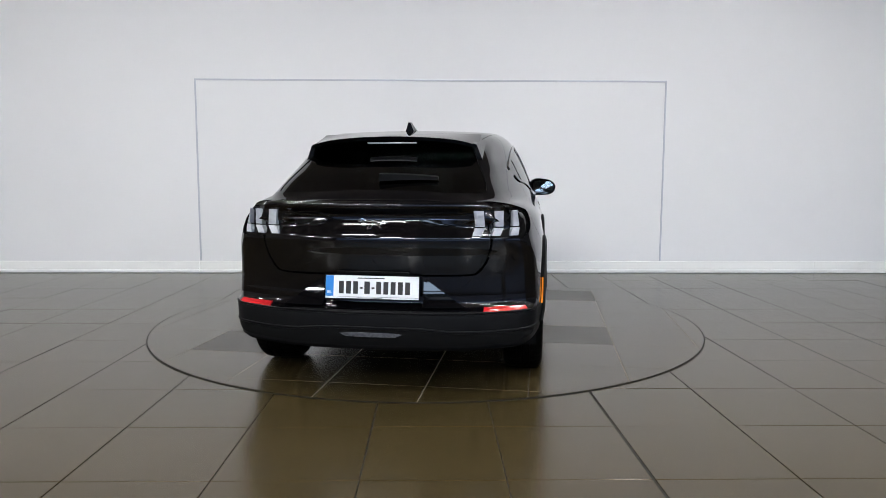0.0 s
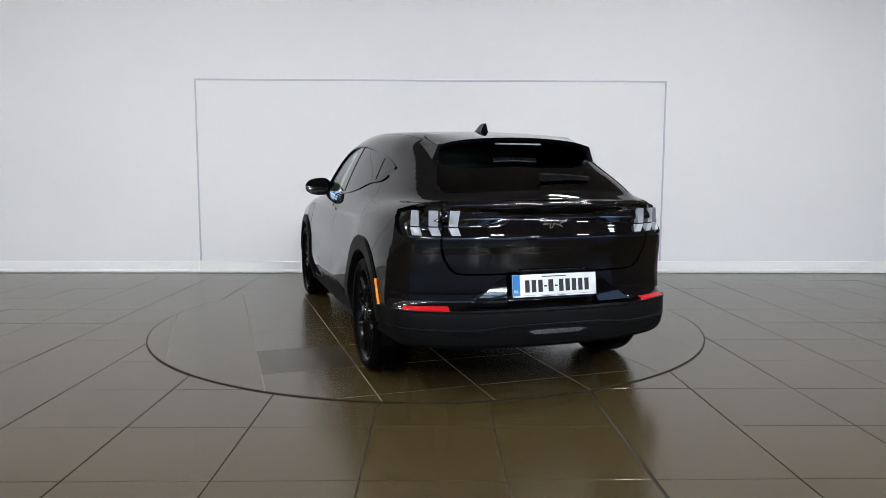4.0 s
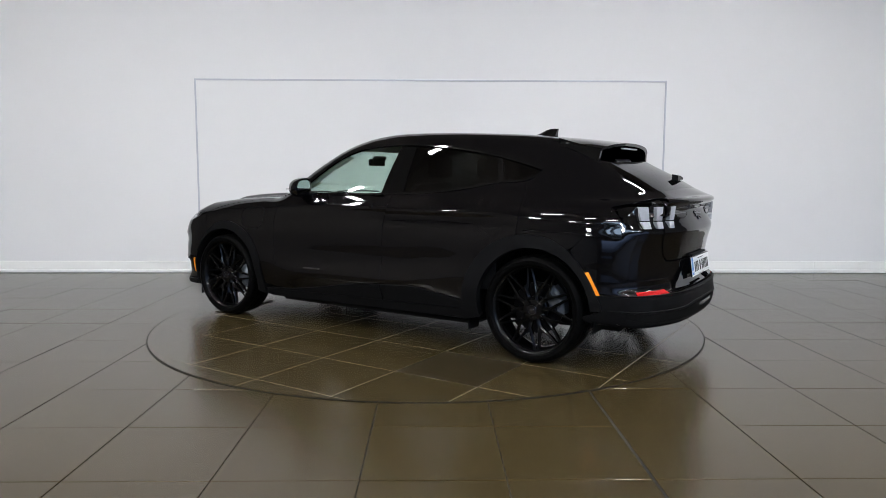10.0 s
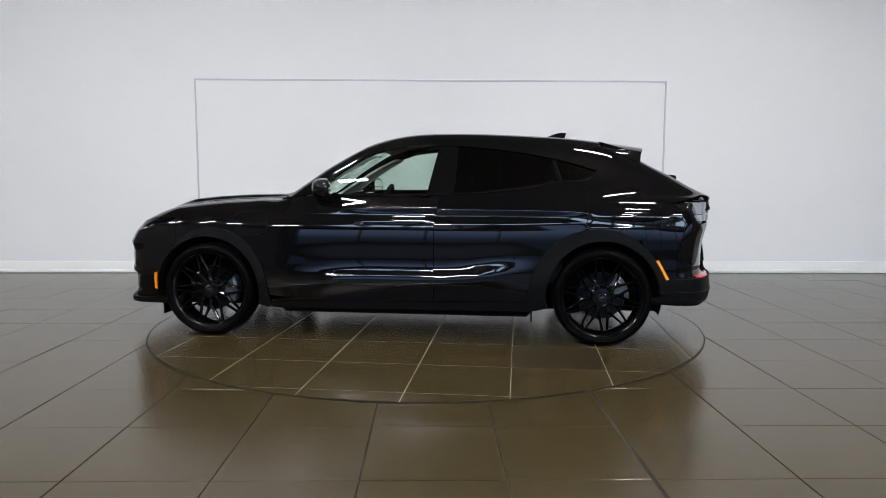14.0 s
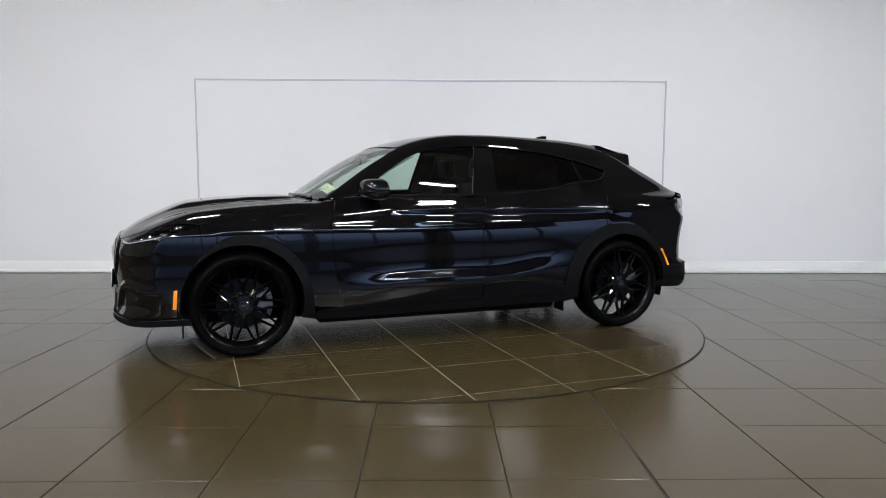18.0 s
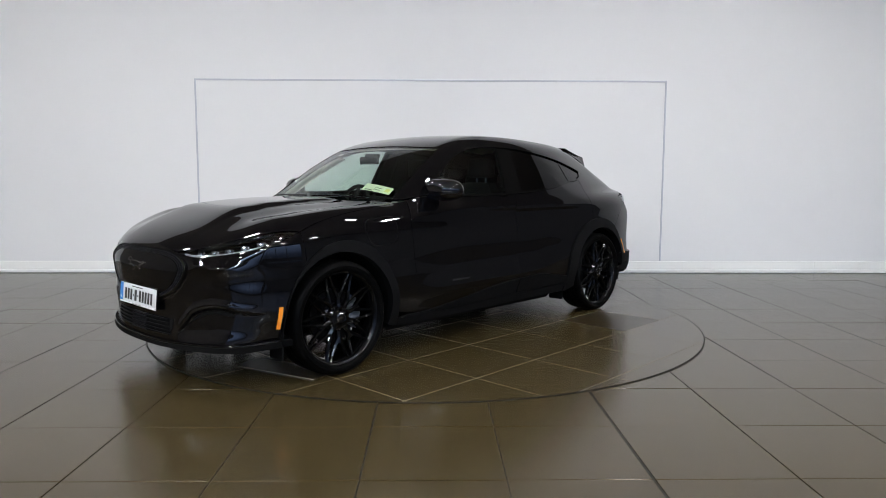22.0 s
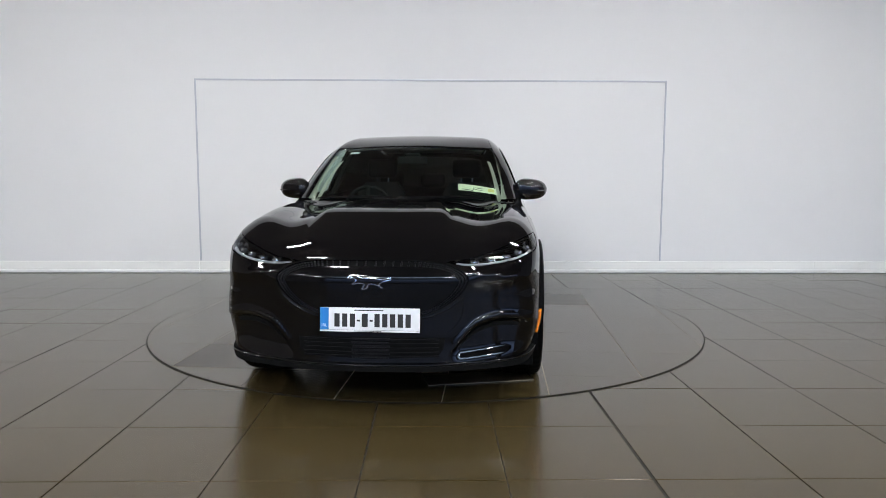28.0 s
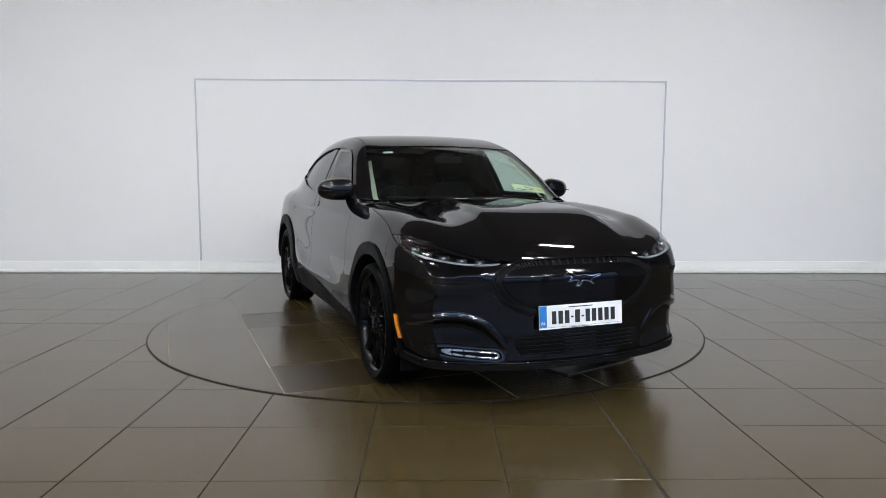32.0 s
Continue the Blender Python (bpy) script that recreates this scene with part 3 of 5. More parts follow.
def panel(name, way, poly, material, parent, label="", lift=0.0, step=None, rim=0.018, gap=0.0022, both=False, thick=True):
    """A body panel: a flat drawing laid on the car's surface, with a turned-in edge. both: made for the two sides of the car."""
    su, sv = step or ((0.03, 0.03) if way in ("side", "top") else (1.6, 0.03))
    uv, faces = cut_flat(poly, su, sv)
    p = lay(way, uv)
    n = skin_normal(p)
    return shell(name, p, n, faces, material, parent, label, lift, rim if thick else 0.0, gap, both)


def shell(name, p, n, faces, material, parent, label="", lift=0.0, rim=0.018, gap=0.0022, both=False):
    count = {}
    for f in faces:
        for a, b in zip(f, f[1:] + f[:1]):
            key = (min(a, b), max(a, b))
            count.setdefault(key, []).append((a, b))
    border = [e[0] for e in count.values() if len(e) == 1]
    # outward side of the faces must follow the surface
    tot = 0.0
    for f in faces[:: max(1, len(faces) // 50)]:
        tot += float(np.dot(np.cross(p[f[1]] - p[f[0]], p[f[2]] - p[f[0]]), n[f[0]]))
    if tot < 0:
        faces = [f[::-1] for f in faces]
        border = [(b, a) for a, b in border]
    q = p + n * lift
    inward = np.zeros_like(p)
    for a, b in border:
        v = np.cross((n[a] + n[b]) / 2, p[b] - p[a])
        v /= max(np.linalg.norm(v), 1e-9)
        inward[a] += v
        inward[b] += v
    ln = np.linalg.norm(inward, axis=1)
    on = ln > 1e-6
    q[on] += inward[on] / ln[on, None] * gap
    verts = [tuple(v) for v in q]
    norms = [tuple(v) for v in n]
    faces = [tuple(f) for f in faces]
    nf = len(faces)
    if rim:
        low = {}
        for a, b in border:
            for k in (a, b):
                if k not in low:
                    low[k] = (len(verts), len(verts) + 1)
                    w = -inward[k] / max(ln[k], 1e-9)
                    verts.append(tuple(q[k] + w * 0.0006 - n[k] * 0.0012))
                    norms.append(tuple(w))
                    verts.append(tuple(q[k] - n[k] * rim))
                    norms.append(tuple(w))
        for a, b in border:
            faces.append((b, a, low[a][0], low[b][0]))
            faces.append((low[b][0], low[a][0], low[a][1], low[b][1]))
    me = bpy.data.meshes.new(name)
    me.from_pydata(verts, [], faces)
    me.materials.append(material)
    for f in me.polygons:
        f.use_smooth = True
    me.normals_split_custom_set_from_vertices(norms)
    ob = new(name, me)
    ob.parent = parent
    if label:
        ob["label"] = label
    if both:
        me2 = bpy.data.meshes.new(name)
        me2.from_pydata([(x, -y, z) for x, y, z in verts], [], [f[::-1] for f in faces])
        me2.materials.append(material)
        for f in me2.polygons:
            f.use_smooth = True
        me2.normals_split_custom_set_from_vertices([(x, -y, z) for x, y, z in norms])
        ob2 = new(name, me2)
        ob2.parent = parent
        if label:
            ob2["label"] = label
        return ob, ob2
    return ob


def mirrored(poly):
    """A drawing of the left half, from its centre line round to its centre line, closed with its mirror image (first and last point on the line)."""
    return list(poly) + [(-u, v) for u, v in poly[::-1] if abs(u) > 1e-6]


def mirrored_top(poly):
    return list(poly) + [(u, -v) for u, v in poly[::-1] if abs(v) > 1e-6]


car = tagged(new("car"), "black electric crossover car with black alloy wheels parked on the turntable", "car")

# -- lines that panels share --
door_front = bend([(0.842, 1.066), (0.868, 0.98), (0.882, 0.869), (0.877, 0.70), (0.853, 0.529), (0.815, 0.36), (0.812, 0.308)])
door_mid_z = [(-0.312, 1.100), (-0.290, 1.03), (-0.268, 0.96), (-0.260, 0.88), (-0.260, 0.42)]
flare_front_out = bend([(1.008, 0.235), (1.028, 0.45), (1.072, 0.58), (1.14, 0.69), (1.235, 0.775), (1.36, 0.827), (1.49, 0.838), (1.62, 0.805), (1.74, 0.72), (1.83, 0.60), (1.885, 0.45), (1.905, 0.28)], 5)
flare_rear_out = bend([(-0.945, 0.238), (-0.975, 0.47), (-1.035, 0.62), (-1.14, 0.745), (-1.29, 0.828), (-1.46, 0.856), (-1.62, 0.832), (-1.76, 0.748), (-1.87, 0.615), (-1.945, 0.47), (-1.965, 0.40)], 5)
cladding_top = bend([(1.0, 0.296), (0.71, 0.307), (0.41, 0.345), (0.07, 0.400), (-0.18, 0.427), (-0.50, 0.440), (-0.60, 0.437), (-0.72, 0.415), (-0.955, 0.378)], 4)
hood_side = bend([(1.775, 0.868), (1.70, 0.855), (1.58, 0.840), (1.4, 0.826), (1.2, 0.808), (1.0, 0.785), (0.93, 0.775)], 5)
hood_side_3d = lay("top", hood_side)
hood_lip = bend([(0, 0.806), (8, 0.805), (15, 0.800), (21.8, 0.791)], 4)
lamp_up = bend([(21.8, 0.791), (29, 0.810), (38, 0.850), (46, 0.886), (53, 0.909), (59, 0.912), (62, 0.905)], 4)
lamp_low = bend([(62, 0.905), (58, 0.875), (52, 0.836), (44, 0.804), (36, 0.781), (30, 0.771), (25.5, 0.776), (21.8, 0.791)], 4)
lamp_up_3d = lay("front", lamp_up)
hood_lip_3d = lay("front", hood_lip)
dlo_top = bend([(0.60, 1.165), (0.50, 1.238), (0.40, 1.308), (0.28, 1.380), (0.12, 1.436), (-0.08, 1.463), (-0.30, 1.470), (-0.55, 1.458), (-0.85, 1.424), (-1.10, 1.380), (-1.30, 1.330), (-1.455, 1.282)], 5)
dlo_low = bend([(0.66, 1.092), (0.40, 1.090), (0.0, 1.092), (-0.30, 1.100), (-0.60, 1.114), (-0.90, 1.145), (-1.15, 1.190), (-1.32, 1.203), (-1.40, 1.225), (-1.455, 1.282)], 5)
rail = bend([(0.70, 0.686), (0.5, 0.650), (0.3, 0.605), (0.1, 0.580), (-0.3, 0.578), (-0.8, 0.570), (-1.2, 0.548), (-1.5, 0.520), (-1.72, 0.500)], 5)
pillar_in = bend([(0.955, 0.728), (0.85, 0.712), (0.70, 0.684)], 4)
rail_3d = lay("top", rail)
pillar_in_3d = lay("top", pillar_in)
hatch_side = bend([(-1.72, 0.500), (-1.85, 0.545), (-2.0, 0.595), (-2.14, 0.635), (-2.20, 0.645)], 4)
hatch_side_3d = lay("top", hatch_side)
lip_edge = bend([(-2.345, 0.0), (-2.342, 0.2), (-2.325, 0.4), (-2.285, 0.55), (-2.20, 0.645)], 5)
lip_edge_3d = lay("top", lip_edge)


def fs(p3):
    return [tuple(q) for q in flat("side", p3)]


def before(line, x):
    return [p for p in line if p[0] > x]


# -- painted panels --
hood_poly = [tuple(q) for q in flat("top", hood_lip_3d)] + [tuple(q) for q in flat("top", lamp_up_3d)][1:] + [p for p in hood_side if p[0] < 1.72]
hood_poly += bend([(0.945, 0.74), (1.0, 0.55), (1.055, 0.3), (1.07, 0.0)], 5)
hood = panel("hood", "top", mirrored_top(hood_poly), paint, car, "black painted bonnet with two raised ridges")

lamp_side_tip = fs(lamp_up_3d[-1:])[0]
seam_x = lamp_side_tip[0]
flare_cut = 1.755
fender_seam = bend([[p for p in flare_front_out if p[0] < flare_cut][-1], (seam_x - 0.012, 0.80), (seam_x - 0.006, 0.86), lamp_side_tip], 4)
fender_poly = [lamp_side_tip] + [p for p in fs(hood_side_3d) if p[0] < seam_x - 0.05] + door_front + [(0.812, 0.300)] + [p for p in flare_front_out if p[0] < flare_cut and p[1] > 0.30] + fender_seam[1:-1]
fenders = panel("front_fender", "side", fender_poly, paint, car, both=True)

front_door_poly = [(0.842, 1.070)] + [(0.74, 1.085)] + [p for p in dlo_low if -0.305 < p[0] < 0.66] + door_mid_z + [p for p in cladding_top if -0.26 < p[0] < 0.80][::-1] + [(0.812, 0.306)] + door_front[::-1][1:]
front_doors = panel("front_door", "side", front_door_poly, paint, car, both=True)

rear_edge = bend([(-1.365, 1.208), (-1.378, 1.11), (-1.376, 0.98), (-1.372, 0.86)], 5)
rear_door_poly = [(-0.312, 1.102)] + [p for p in dlo_low if -1.35 < p[0] < -0.315] + rear_edge + [p for p in flare_rear_out if p[0] > -1.36 and p[1] > 0.385][::-1] + [p for p in cladding_top if p[0] < -0.265][::-1] + door_mid_z[::-1]
rear_doors = panel("rear_door", "side", rear_door_poly, paint, car, both=True)

tail_low = bend([(33.6, 0.90), (39, 0.893), (44, 0.905), (47.5, 0.95), (49, 1.0), (50, 1.045)], 4)
tail_up = bend([(50, 1.045), (45, 1.058), (39, 1.062), (33.6, 1.06)], 4)
tail_up_3d = lay("rear", tail_up)
tail_low_3d = lay("rear", tail_low)
lamp_tip = fs(tail_up_3d[:1])[0]
quarter_seam = bend([lamp_tip, (-1.98, 0.965), (-1.86, 0.875), (-1.755, 0.77)], 5)
hatch_top_corner = fs(lip_edge_3d[-1:])[0]
quarter_poly = [p for p in dlo_top] + [p for p in dlo_low if p[0] < -1.36][::-1][1:] + rear_edge + [p for p in flare_rear_out if -1.75 < p[0] < -1.372] + quarter_seam[::-1][1:] + fs(hatch_side_3d)[::-1] + fs(rail_3d)[::-1][1:] + fs(pillar_in_3d)[::-1][1:] + [(0.93, 1.072), (0.842, 1.076), (0.74, 1.091), (0.66, 1.098)]
quarter = panel("body_side", "side", quarter_poly, paint, car, "black body side with pillar, roof rail and rear wing", both=True, gap=0.0014)

roof_poly = [(0.372, 0.0), (0.368, 0.2), (0.352, 0.42), (0.335, 0.560), (0.31, 0.603)] + [p for p in rail if -1.5 < p[0] < 0.30] + [(-1.5, 0.518), (-1.535, 0.3), (-1.545, 0.0)]
roof = panel("roof", "top", mirrored_top(roof_poly), gloss_black, car, "gloss black roof panel")

# tailgate: upper part round the rear window, lower part below the lip
glass_rear = [(-1.66, 0.0), (-1.66, 0.30), (-1.68, 0.465), (-1.76, 0.500), (-1.90, 0.548), (-2.05, 0.595), (-2.14, 0.590), (-2.20, 0.51), (-2.232, 0.30), (-2.243, 0.0)]
glass_rear = bend(glass_rear[:3], 5) + bend(glass_rear[3:], 5)
gate_top = [(-1.555, 0.0), (-1.545, 0.3), (-1.51, 0.515)] + [p for p in rail if p[0] < -1.52] + hatch_side[1:] + lip_edge[::-1][1:] + glass_rear[::-1]
panel("tailgate_frame", "top", gate_top, paint, car, both=True, gap=0.0)
gate_low = [(u, v) for u, v in flat("rear", lip_edge_3d)]
gate_low = [(0.0, gate_low[0][1])] + [tuple(q) for q in gate_low[1:] if q[0] < 33.0] + [(33.3, 1.055), (33.3, 0.905)] + bend([(33.4, 0.86), (32.7, 0.78), (30.5, 0.715), (27, 0.700), (12, 0.698), (0, 0.698)], 5)
tailgate = panel("tailgate", "rear", mirrored(gate_low), paint, car, "black painted tailgate", step=(1.6, 0.012))

# bumpers
arch_f = flat("front", lay("side", fender_seam[::-1][1:] + [p for p in flare_front_out if p[0] > flare_cut]))
bumper_poly = hood_lip + lamp_low[::-1][1:] + [tuple(q) for q in arch_f] + bend([(63, 0.266), (52, 0.258), (40, 0.250), (20, 0.244), (0, 0.243)], 5)
front_bumper = panel("front_bumper", "front", mirrored(bumper_poly), paint, car, "black painted front bumper", step=(0.8, 0.012))

seam_r = flat("rear", lay("side", quarter_seam))
arch_r = flat("rear", lay("side", [p for p in flare_rear_out if p[0] < -1.76]))
bumper_r = bend([(0, 0.690), (12, 0.690), (27, 0.692), (31.0, 0.708), (33.3, 0.775), (34.0, 0.86), (33.9, 0.893)], 5) + tail_low[1:] + [tuple(q) for q in seam_r][1:] + [tuple(q) for q in arch_r if q[1] > 0.515] + [(59.0, 0.512), (48, 0.505), (34, 0.503), (20, 0.512), (0, 0.512)]
rear_bumper = panel("rear_bumper", "rear", mirrored(bumper_r), paint, car, "black painted rear bumper", gap=0.0008, step=(1.2, 0.015))
low_r = [(0, 0.506), (20, 0.506), (34, 0.497), (48, 0.499), (58.5, 0.505)] + [tuple(q) for q in arch_r if 0.37 < q[1] < 0.50] + bend([(61, 0.335), (50, 0.318), (40, 0.312), (20, 0.305), (0, 0.300)], 4)
rear_lower = panel("rear_lower_bumper", "rear", mirrored(low_r), cladding_plastic, car, "dark grey plastic lower rear bumper", lift=0.004)

under_r = [(0, 0.296), (20, 0.301), (40, 0.308), (50, 0.314), (60, 0.33), (61, 0.312), (50, 0.296), (40, 0.286), (20, 0.276), (0, 0.272)]
panel("rear_valance", "rear", mirrored(under_r), dark_void, car, "black underside of the rear bumper", lift=-0.012)

# -- plastic cladding --
def arch_cladding(name, cx, outer, r_in, lo_a, lo_b):
    """A wheel arch lip: a band laid on the side, standing proud, with a return into the arch."""
    a0 = math.degrees(math.atan2(outer[0][1] - 0.365, outer[0][0] - cx))
    if a0 < -90:
        a0 += 360
    a1 = math.degrees(math.atan2(outer[-1][1] - 0.365, outer[-1][0] - cx))
    n = len(outer)
    inner = [(cx + r_in * math.cos(radians(a0 + (a1 - a0) * k / (n - 1))), 0.365 + r_in * math.sin(radians(a0 + (a1 - a0) * k / (n - 1)))) for k in range(n)]
    rows = 5
    uv = []
    for k in range(n):
        for i in range(rows + 1):
            f = i / rows
            uv.append((outer[k][0] * (1 - f) + inner[k][0] * f, outer[k][1] * (1 - f) + inner[k][1] * f))
    p = lay("side", uv)
    nn = skin_normal(p)
    # the lip swells towards the wheel
    for k in range(n):
        for i in range(rows + 1):
            q = k * (rows + 1) + i
            p[q] += nn[q] * (0.004 + 0.016 * (1 - abs(i / rows - 0.55) ** 2 * 1.6))
    faces = []
    for k in range(n - 1):
        for i in range(rows):
            q = k * (rows + 1) + i
            faces.append([q, q + 1, q + rows + 2, q + rows + 1])
    return shell(name, p, nn, faces, cladding_plastic, car, "dark grey plastic wheel arch trim", 0, 0.05, 0.001, True)


arch_cladding("front_arch_trim", 1.492, flare_front_out, 0.405, 0, 0)
arch_cladding("rear_arch_trim", -1.492, flare_rear_out, 0.405, 0, 0)

upper_sill = [p for p in cladding_top if -0.95 < p[0] < 0.985] + [(-0.985, 0.375), (-0.985, 0.318), (0.985, 0.286)]
lower_sill = [(1.0, 0.283), (-0.975, 0.314), (-0.965, 0.240), (0.92, 0.222), (1.0, 0.232)]
for cut in ((0.985, 0.812), (0.806, -0.257), (-0.263, -0.985)):
    band = clip_convex(upper_sill[::-1] if sum(upper_sill[i - 1][0] * upper_sill[i][1] - upper_sill[i][0] * upper_sill[i - 1][1] for i in range(len(upper_sill))) < 0 else upper_sill, [(cut[1], 0.1), (cut[0], 0.1), (cut[0], 0.6), (cut[1], 0.6)])
    panel("door_cladding", "side", band, cladding_plastic, car, lift=0.010, both=True)
panel("sill_cladding", "side", lower_sill, cladding_plastic, car, "dark grey plastic sill", lift=0.004, both=True)

# front lip and lower blades
lip_poly = [(0, 0.257), (20, 0.258), (36, 0.266), (50, 0.282), (63, 0.292), (63.5, 0.246), (52, 0.240), (40, 0.234), (20, 0.229), (0, 0.228)]
panel("front_lip", "front", mirrored(bend(lip_poly[:5], 4) + bend(lip_poly[5:], 4)), dark_void, car, "black front splitter lip", lift=0.020, rim=0.16)

# -- glass --
front_win = [(0.655, 1.099)] + [p for p in dlo_top if p[0] > -0.255] + [(-0.275, 1.469), (-0.195, 1.098)] + [p for p in dlo_low if -0.19 < p[0] < 0.64][::-1]
panel("front_side_window", "side", front_win, side_glass, car, lift=-0.006, both=True, thick=False)
post = [(-0.275, 1.469), (-0.30, 1.4702), (-0.425, 1.466), (-0.405, 1.108), (-0.30, 1.102), (-0.195, 1.098)]
panel("door_post_trim", "side", post, post_black, car, "gloss black door post trim", lift=-0.002, both=True)
rear_win = [(-0.425, 1.465)] + [p for p in dlo_top if -1.10 < p[0] < -0.43] + [(-1.115, 1.374), (-1.165, 1.196)] + [p for p in dlo_low if -1.15 < p[0] < -0.405][::-1] + [(-0.405, 1.108)]
panel("rear_side_window", "side", rear_win, privacy_glass, car, lift=-0.006, both=True, thick=False)
panel("window_divider", "side", [(-1.112, 1.376), (-1.150, 1.366), (-1.205, 1.200), (-1.162, 1.196)], gloss_black, car, lift=-0.003, both=True)
quarter_win = [(-1.150, 1.366)] + [p for p in dlo_top if -1.44 < p[0] < -1.155] + [(-1.45, 1.281)] + [p for p in dlo_low if -1.45 < p[0] < -1.205][::-1] + [(-1.205, 1.200)]
panel("quarter_window", "side", quarter_win, privacy_glass, car, lift=-0.006, both=True, thick=False)


def strip_on(name, way, line, width, material, parent, lift=0.002, high=0.006, label="", both=True, down=True):
    """A thin moulding that follows a line on the surface."""
    pts = np.array(line, float)
    t = np.gradient(pts, axis=0)
    t /= np.maximum(np.linalg.norm(t, axis=1, keepdims=True), 1e-9)
    nrm = np.stack([-t[:, 1], t[:, 0]], 1)
    k = np.array([75.0, 1.0]) if way in ("front", "rear") else np.array([1.0, 1.0])
    if way in ("front", "rear"):
        flatp = pts / k
        t = np.gradient(flatp, axis=0)
        t /= np.maximum(np.linalg.norm(t, axis=1, keepdims=True), 1e-9)
        nrm = np.stack([-t[:, 1], t[:, 0]], 1)
    uv = np.concatenate([pts + nrm * k * width / 2, pts - nrm * k * width / 2])
    p = lay(way, uv)
    n = skin_normal(p)
    m = len(pts)
    faces = [[i, i + 1, m + i + 1, m + i] for i in range(m - 1)]
    return shell(name, p, n, faces, material, parent, label, lift + high, high + 0.004, 0.0, both)


strip_on("belt_moulding", "side", [p for p in dlo_low if p[0] > -1.42], 0.014, gloss_black, car)
strip_on("window_moulding", "side", [p for p in dlo_top], 0.016, gloss_black, car)

screen_poly = bend([(1.062, 0.0), (1.045, 0.3), (0.99, 0.55), (0.935, 0.722)], 5) + pillar_in[1:] + [p for p in rail if 0.33 < p[0] < 0.69] + bend([(0.325, 0.598), (0.342, 0.555), (0.360, 0.42), (0.377, 0.2), (0.380, 0.0)], 4)
panel("windscreen", "top", mirrored_top(screen_poly), front_glass, car, "green-tinted windscreen", lift=-0.004, thick=False)
panel("rear_window", "top", mirrored_top(glass_rear), privacy_glass, car, "dark tinted rear window", lift=-0.004, thick=False)


# -- closing pieces under the skin: keep the inside dark and solid --
def sweep_tub():
    """Floor pan, wheel housings and bulkheads."""
    part("floor_pan", box_bm(-0.98, -0.74, 0.165, 0.98, 0.74, 0.28, 0.03), dark_void, car)
    part("under_tray", box_bm(1.02, -0.52, 0.175, 2.02, 0.52, 0.30, 0.03), dark_void, car)
    part("under_tray", box_bm(-1.98, -0.52, 0.19, -1.02, 0.52, 0.32, 0.03), dark_void, car)
    part("nose_block", box_bm(1.90, -0.60, 0.245, 2.16, 0.60, 0.72, 0.03), dark_void, car)
    part("motor_block", box_bm(1.05, -0.55, 0.30, 1.95, 0.55, 0.90, 0.05), dark_void, car)
    part("boot_block", box_bm(-2.22, -0.55, 0.30, -1.75, 0.55, 0.93, 0.05), dark_void, car)
    part("bulkhead", box_bm(0.92, -0.80, 0.30, 1.02, 0.80, 0.96, 0.02), dark_void, car)
    for side in (1, -1):
        for cx in (1.492, -1.492):
            bm = bmesh.new()
            n = 28
            rows = []
            for y in (0.885, 0.56):
                rows.append([bm.verts.new((cx + 0.425 * math.cos(math.pi * k / n * 1.19 - 0.29), side * y, 0.365 + 0.425 * math.sin(math.pi * k / n * 1.19 - 0.29))) for k in range(n + 1)])
            for k in range(n):
                bm.faces.new((rows[0][k], rows[0][k + 1], rows[1][k + 1], rows[1][k]))
            mid = bm.verts.new((cx, side * 0.56, 0.30))
            for k in range(n):
                bm.faces.new((rows[1][k], rows[1][k + 1], mid))
            part("wheel_housing", bm, dark_void, car)
        for fx, fz in ((1.885, 0.15), (-0.985, 0.155)):
            part("deflector_flap", box_bm(fx - 0.006, side * 0.79 - 0.07, fz, fx + 0.006, side * 0.79 + 0.07, 0.27, 0.004), dark_void, car, "small black flap before the wheel")


sweep_tub()


# ---- wheels ----
def lathe_bm(profile, n, closed=False, wobble=None, bm=None):
    """Turn a profile of (radius, y) round the y axis."""
    bm = bm or bmesh.new()
    rows = []
    for j, (r, y) in enumerate(profile):
        row = []
        for k in range(n):
            rr = r + (wobble(j, k) if wobble else 0)
            row.append(bm.verts.new((rr * math.cos(2 * math.pi * k / n), y, rr * math.sin(2 * math.pi * k / n))))
        rows.append(row)
    m = len(rows)
    for j in range(m if closed else m - 1):
        a, b = rows[j], rows[(j + 1) % m]
        for k in range(n):
            l = (k + 1) % n
            bm.faces.new((a[k], a[l], b[l], b[k]))
    bmesh.ops.recalc_face_normals(bm, faces=bm.faces)
    return bm


def prism_bm(sections, bm=None, caps=True):
    """Join rings of points (all with the same count) into a closed body."""
    bm = bm or bmesh.new()
    rows = [[bm.verts.new(p) for p in ring] for ring in sections]
    n = len(rows[0])
    for a, b in zip(rows[:-1], rows[1:]):
        for k in range(n):
            l = (k + 1) % n
            bm.faces.new((a[k], a[l], b[l], b[k]))
    if caps:
        bm.faces.new(rows[0][::-1])
        bm.faces.new(rows[-1])
    bmesh.ops.recalc_face_normals(bm, faces=bm.faces)
    return bm


def auto_smooth(ob, angle=35):
    """Smooth shading that keeps edges sharper than the angle."""
    bm = bmesh.new()
    bm.from_mesh(ob.data)
    for e in bm.edges:
        if len(e.link_faces) == 2 and e.calc_face_angle(0) > radians(angle):
            e.smooth = False
    for f in bm.faces:
        f.smooth = True
    bm.to_mesh(ob.data)
    bm.free()
    return ob


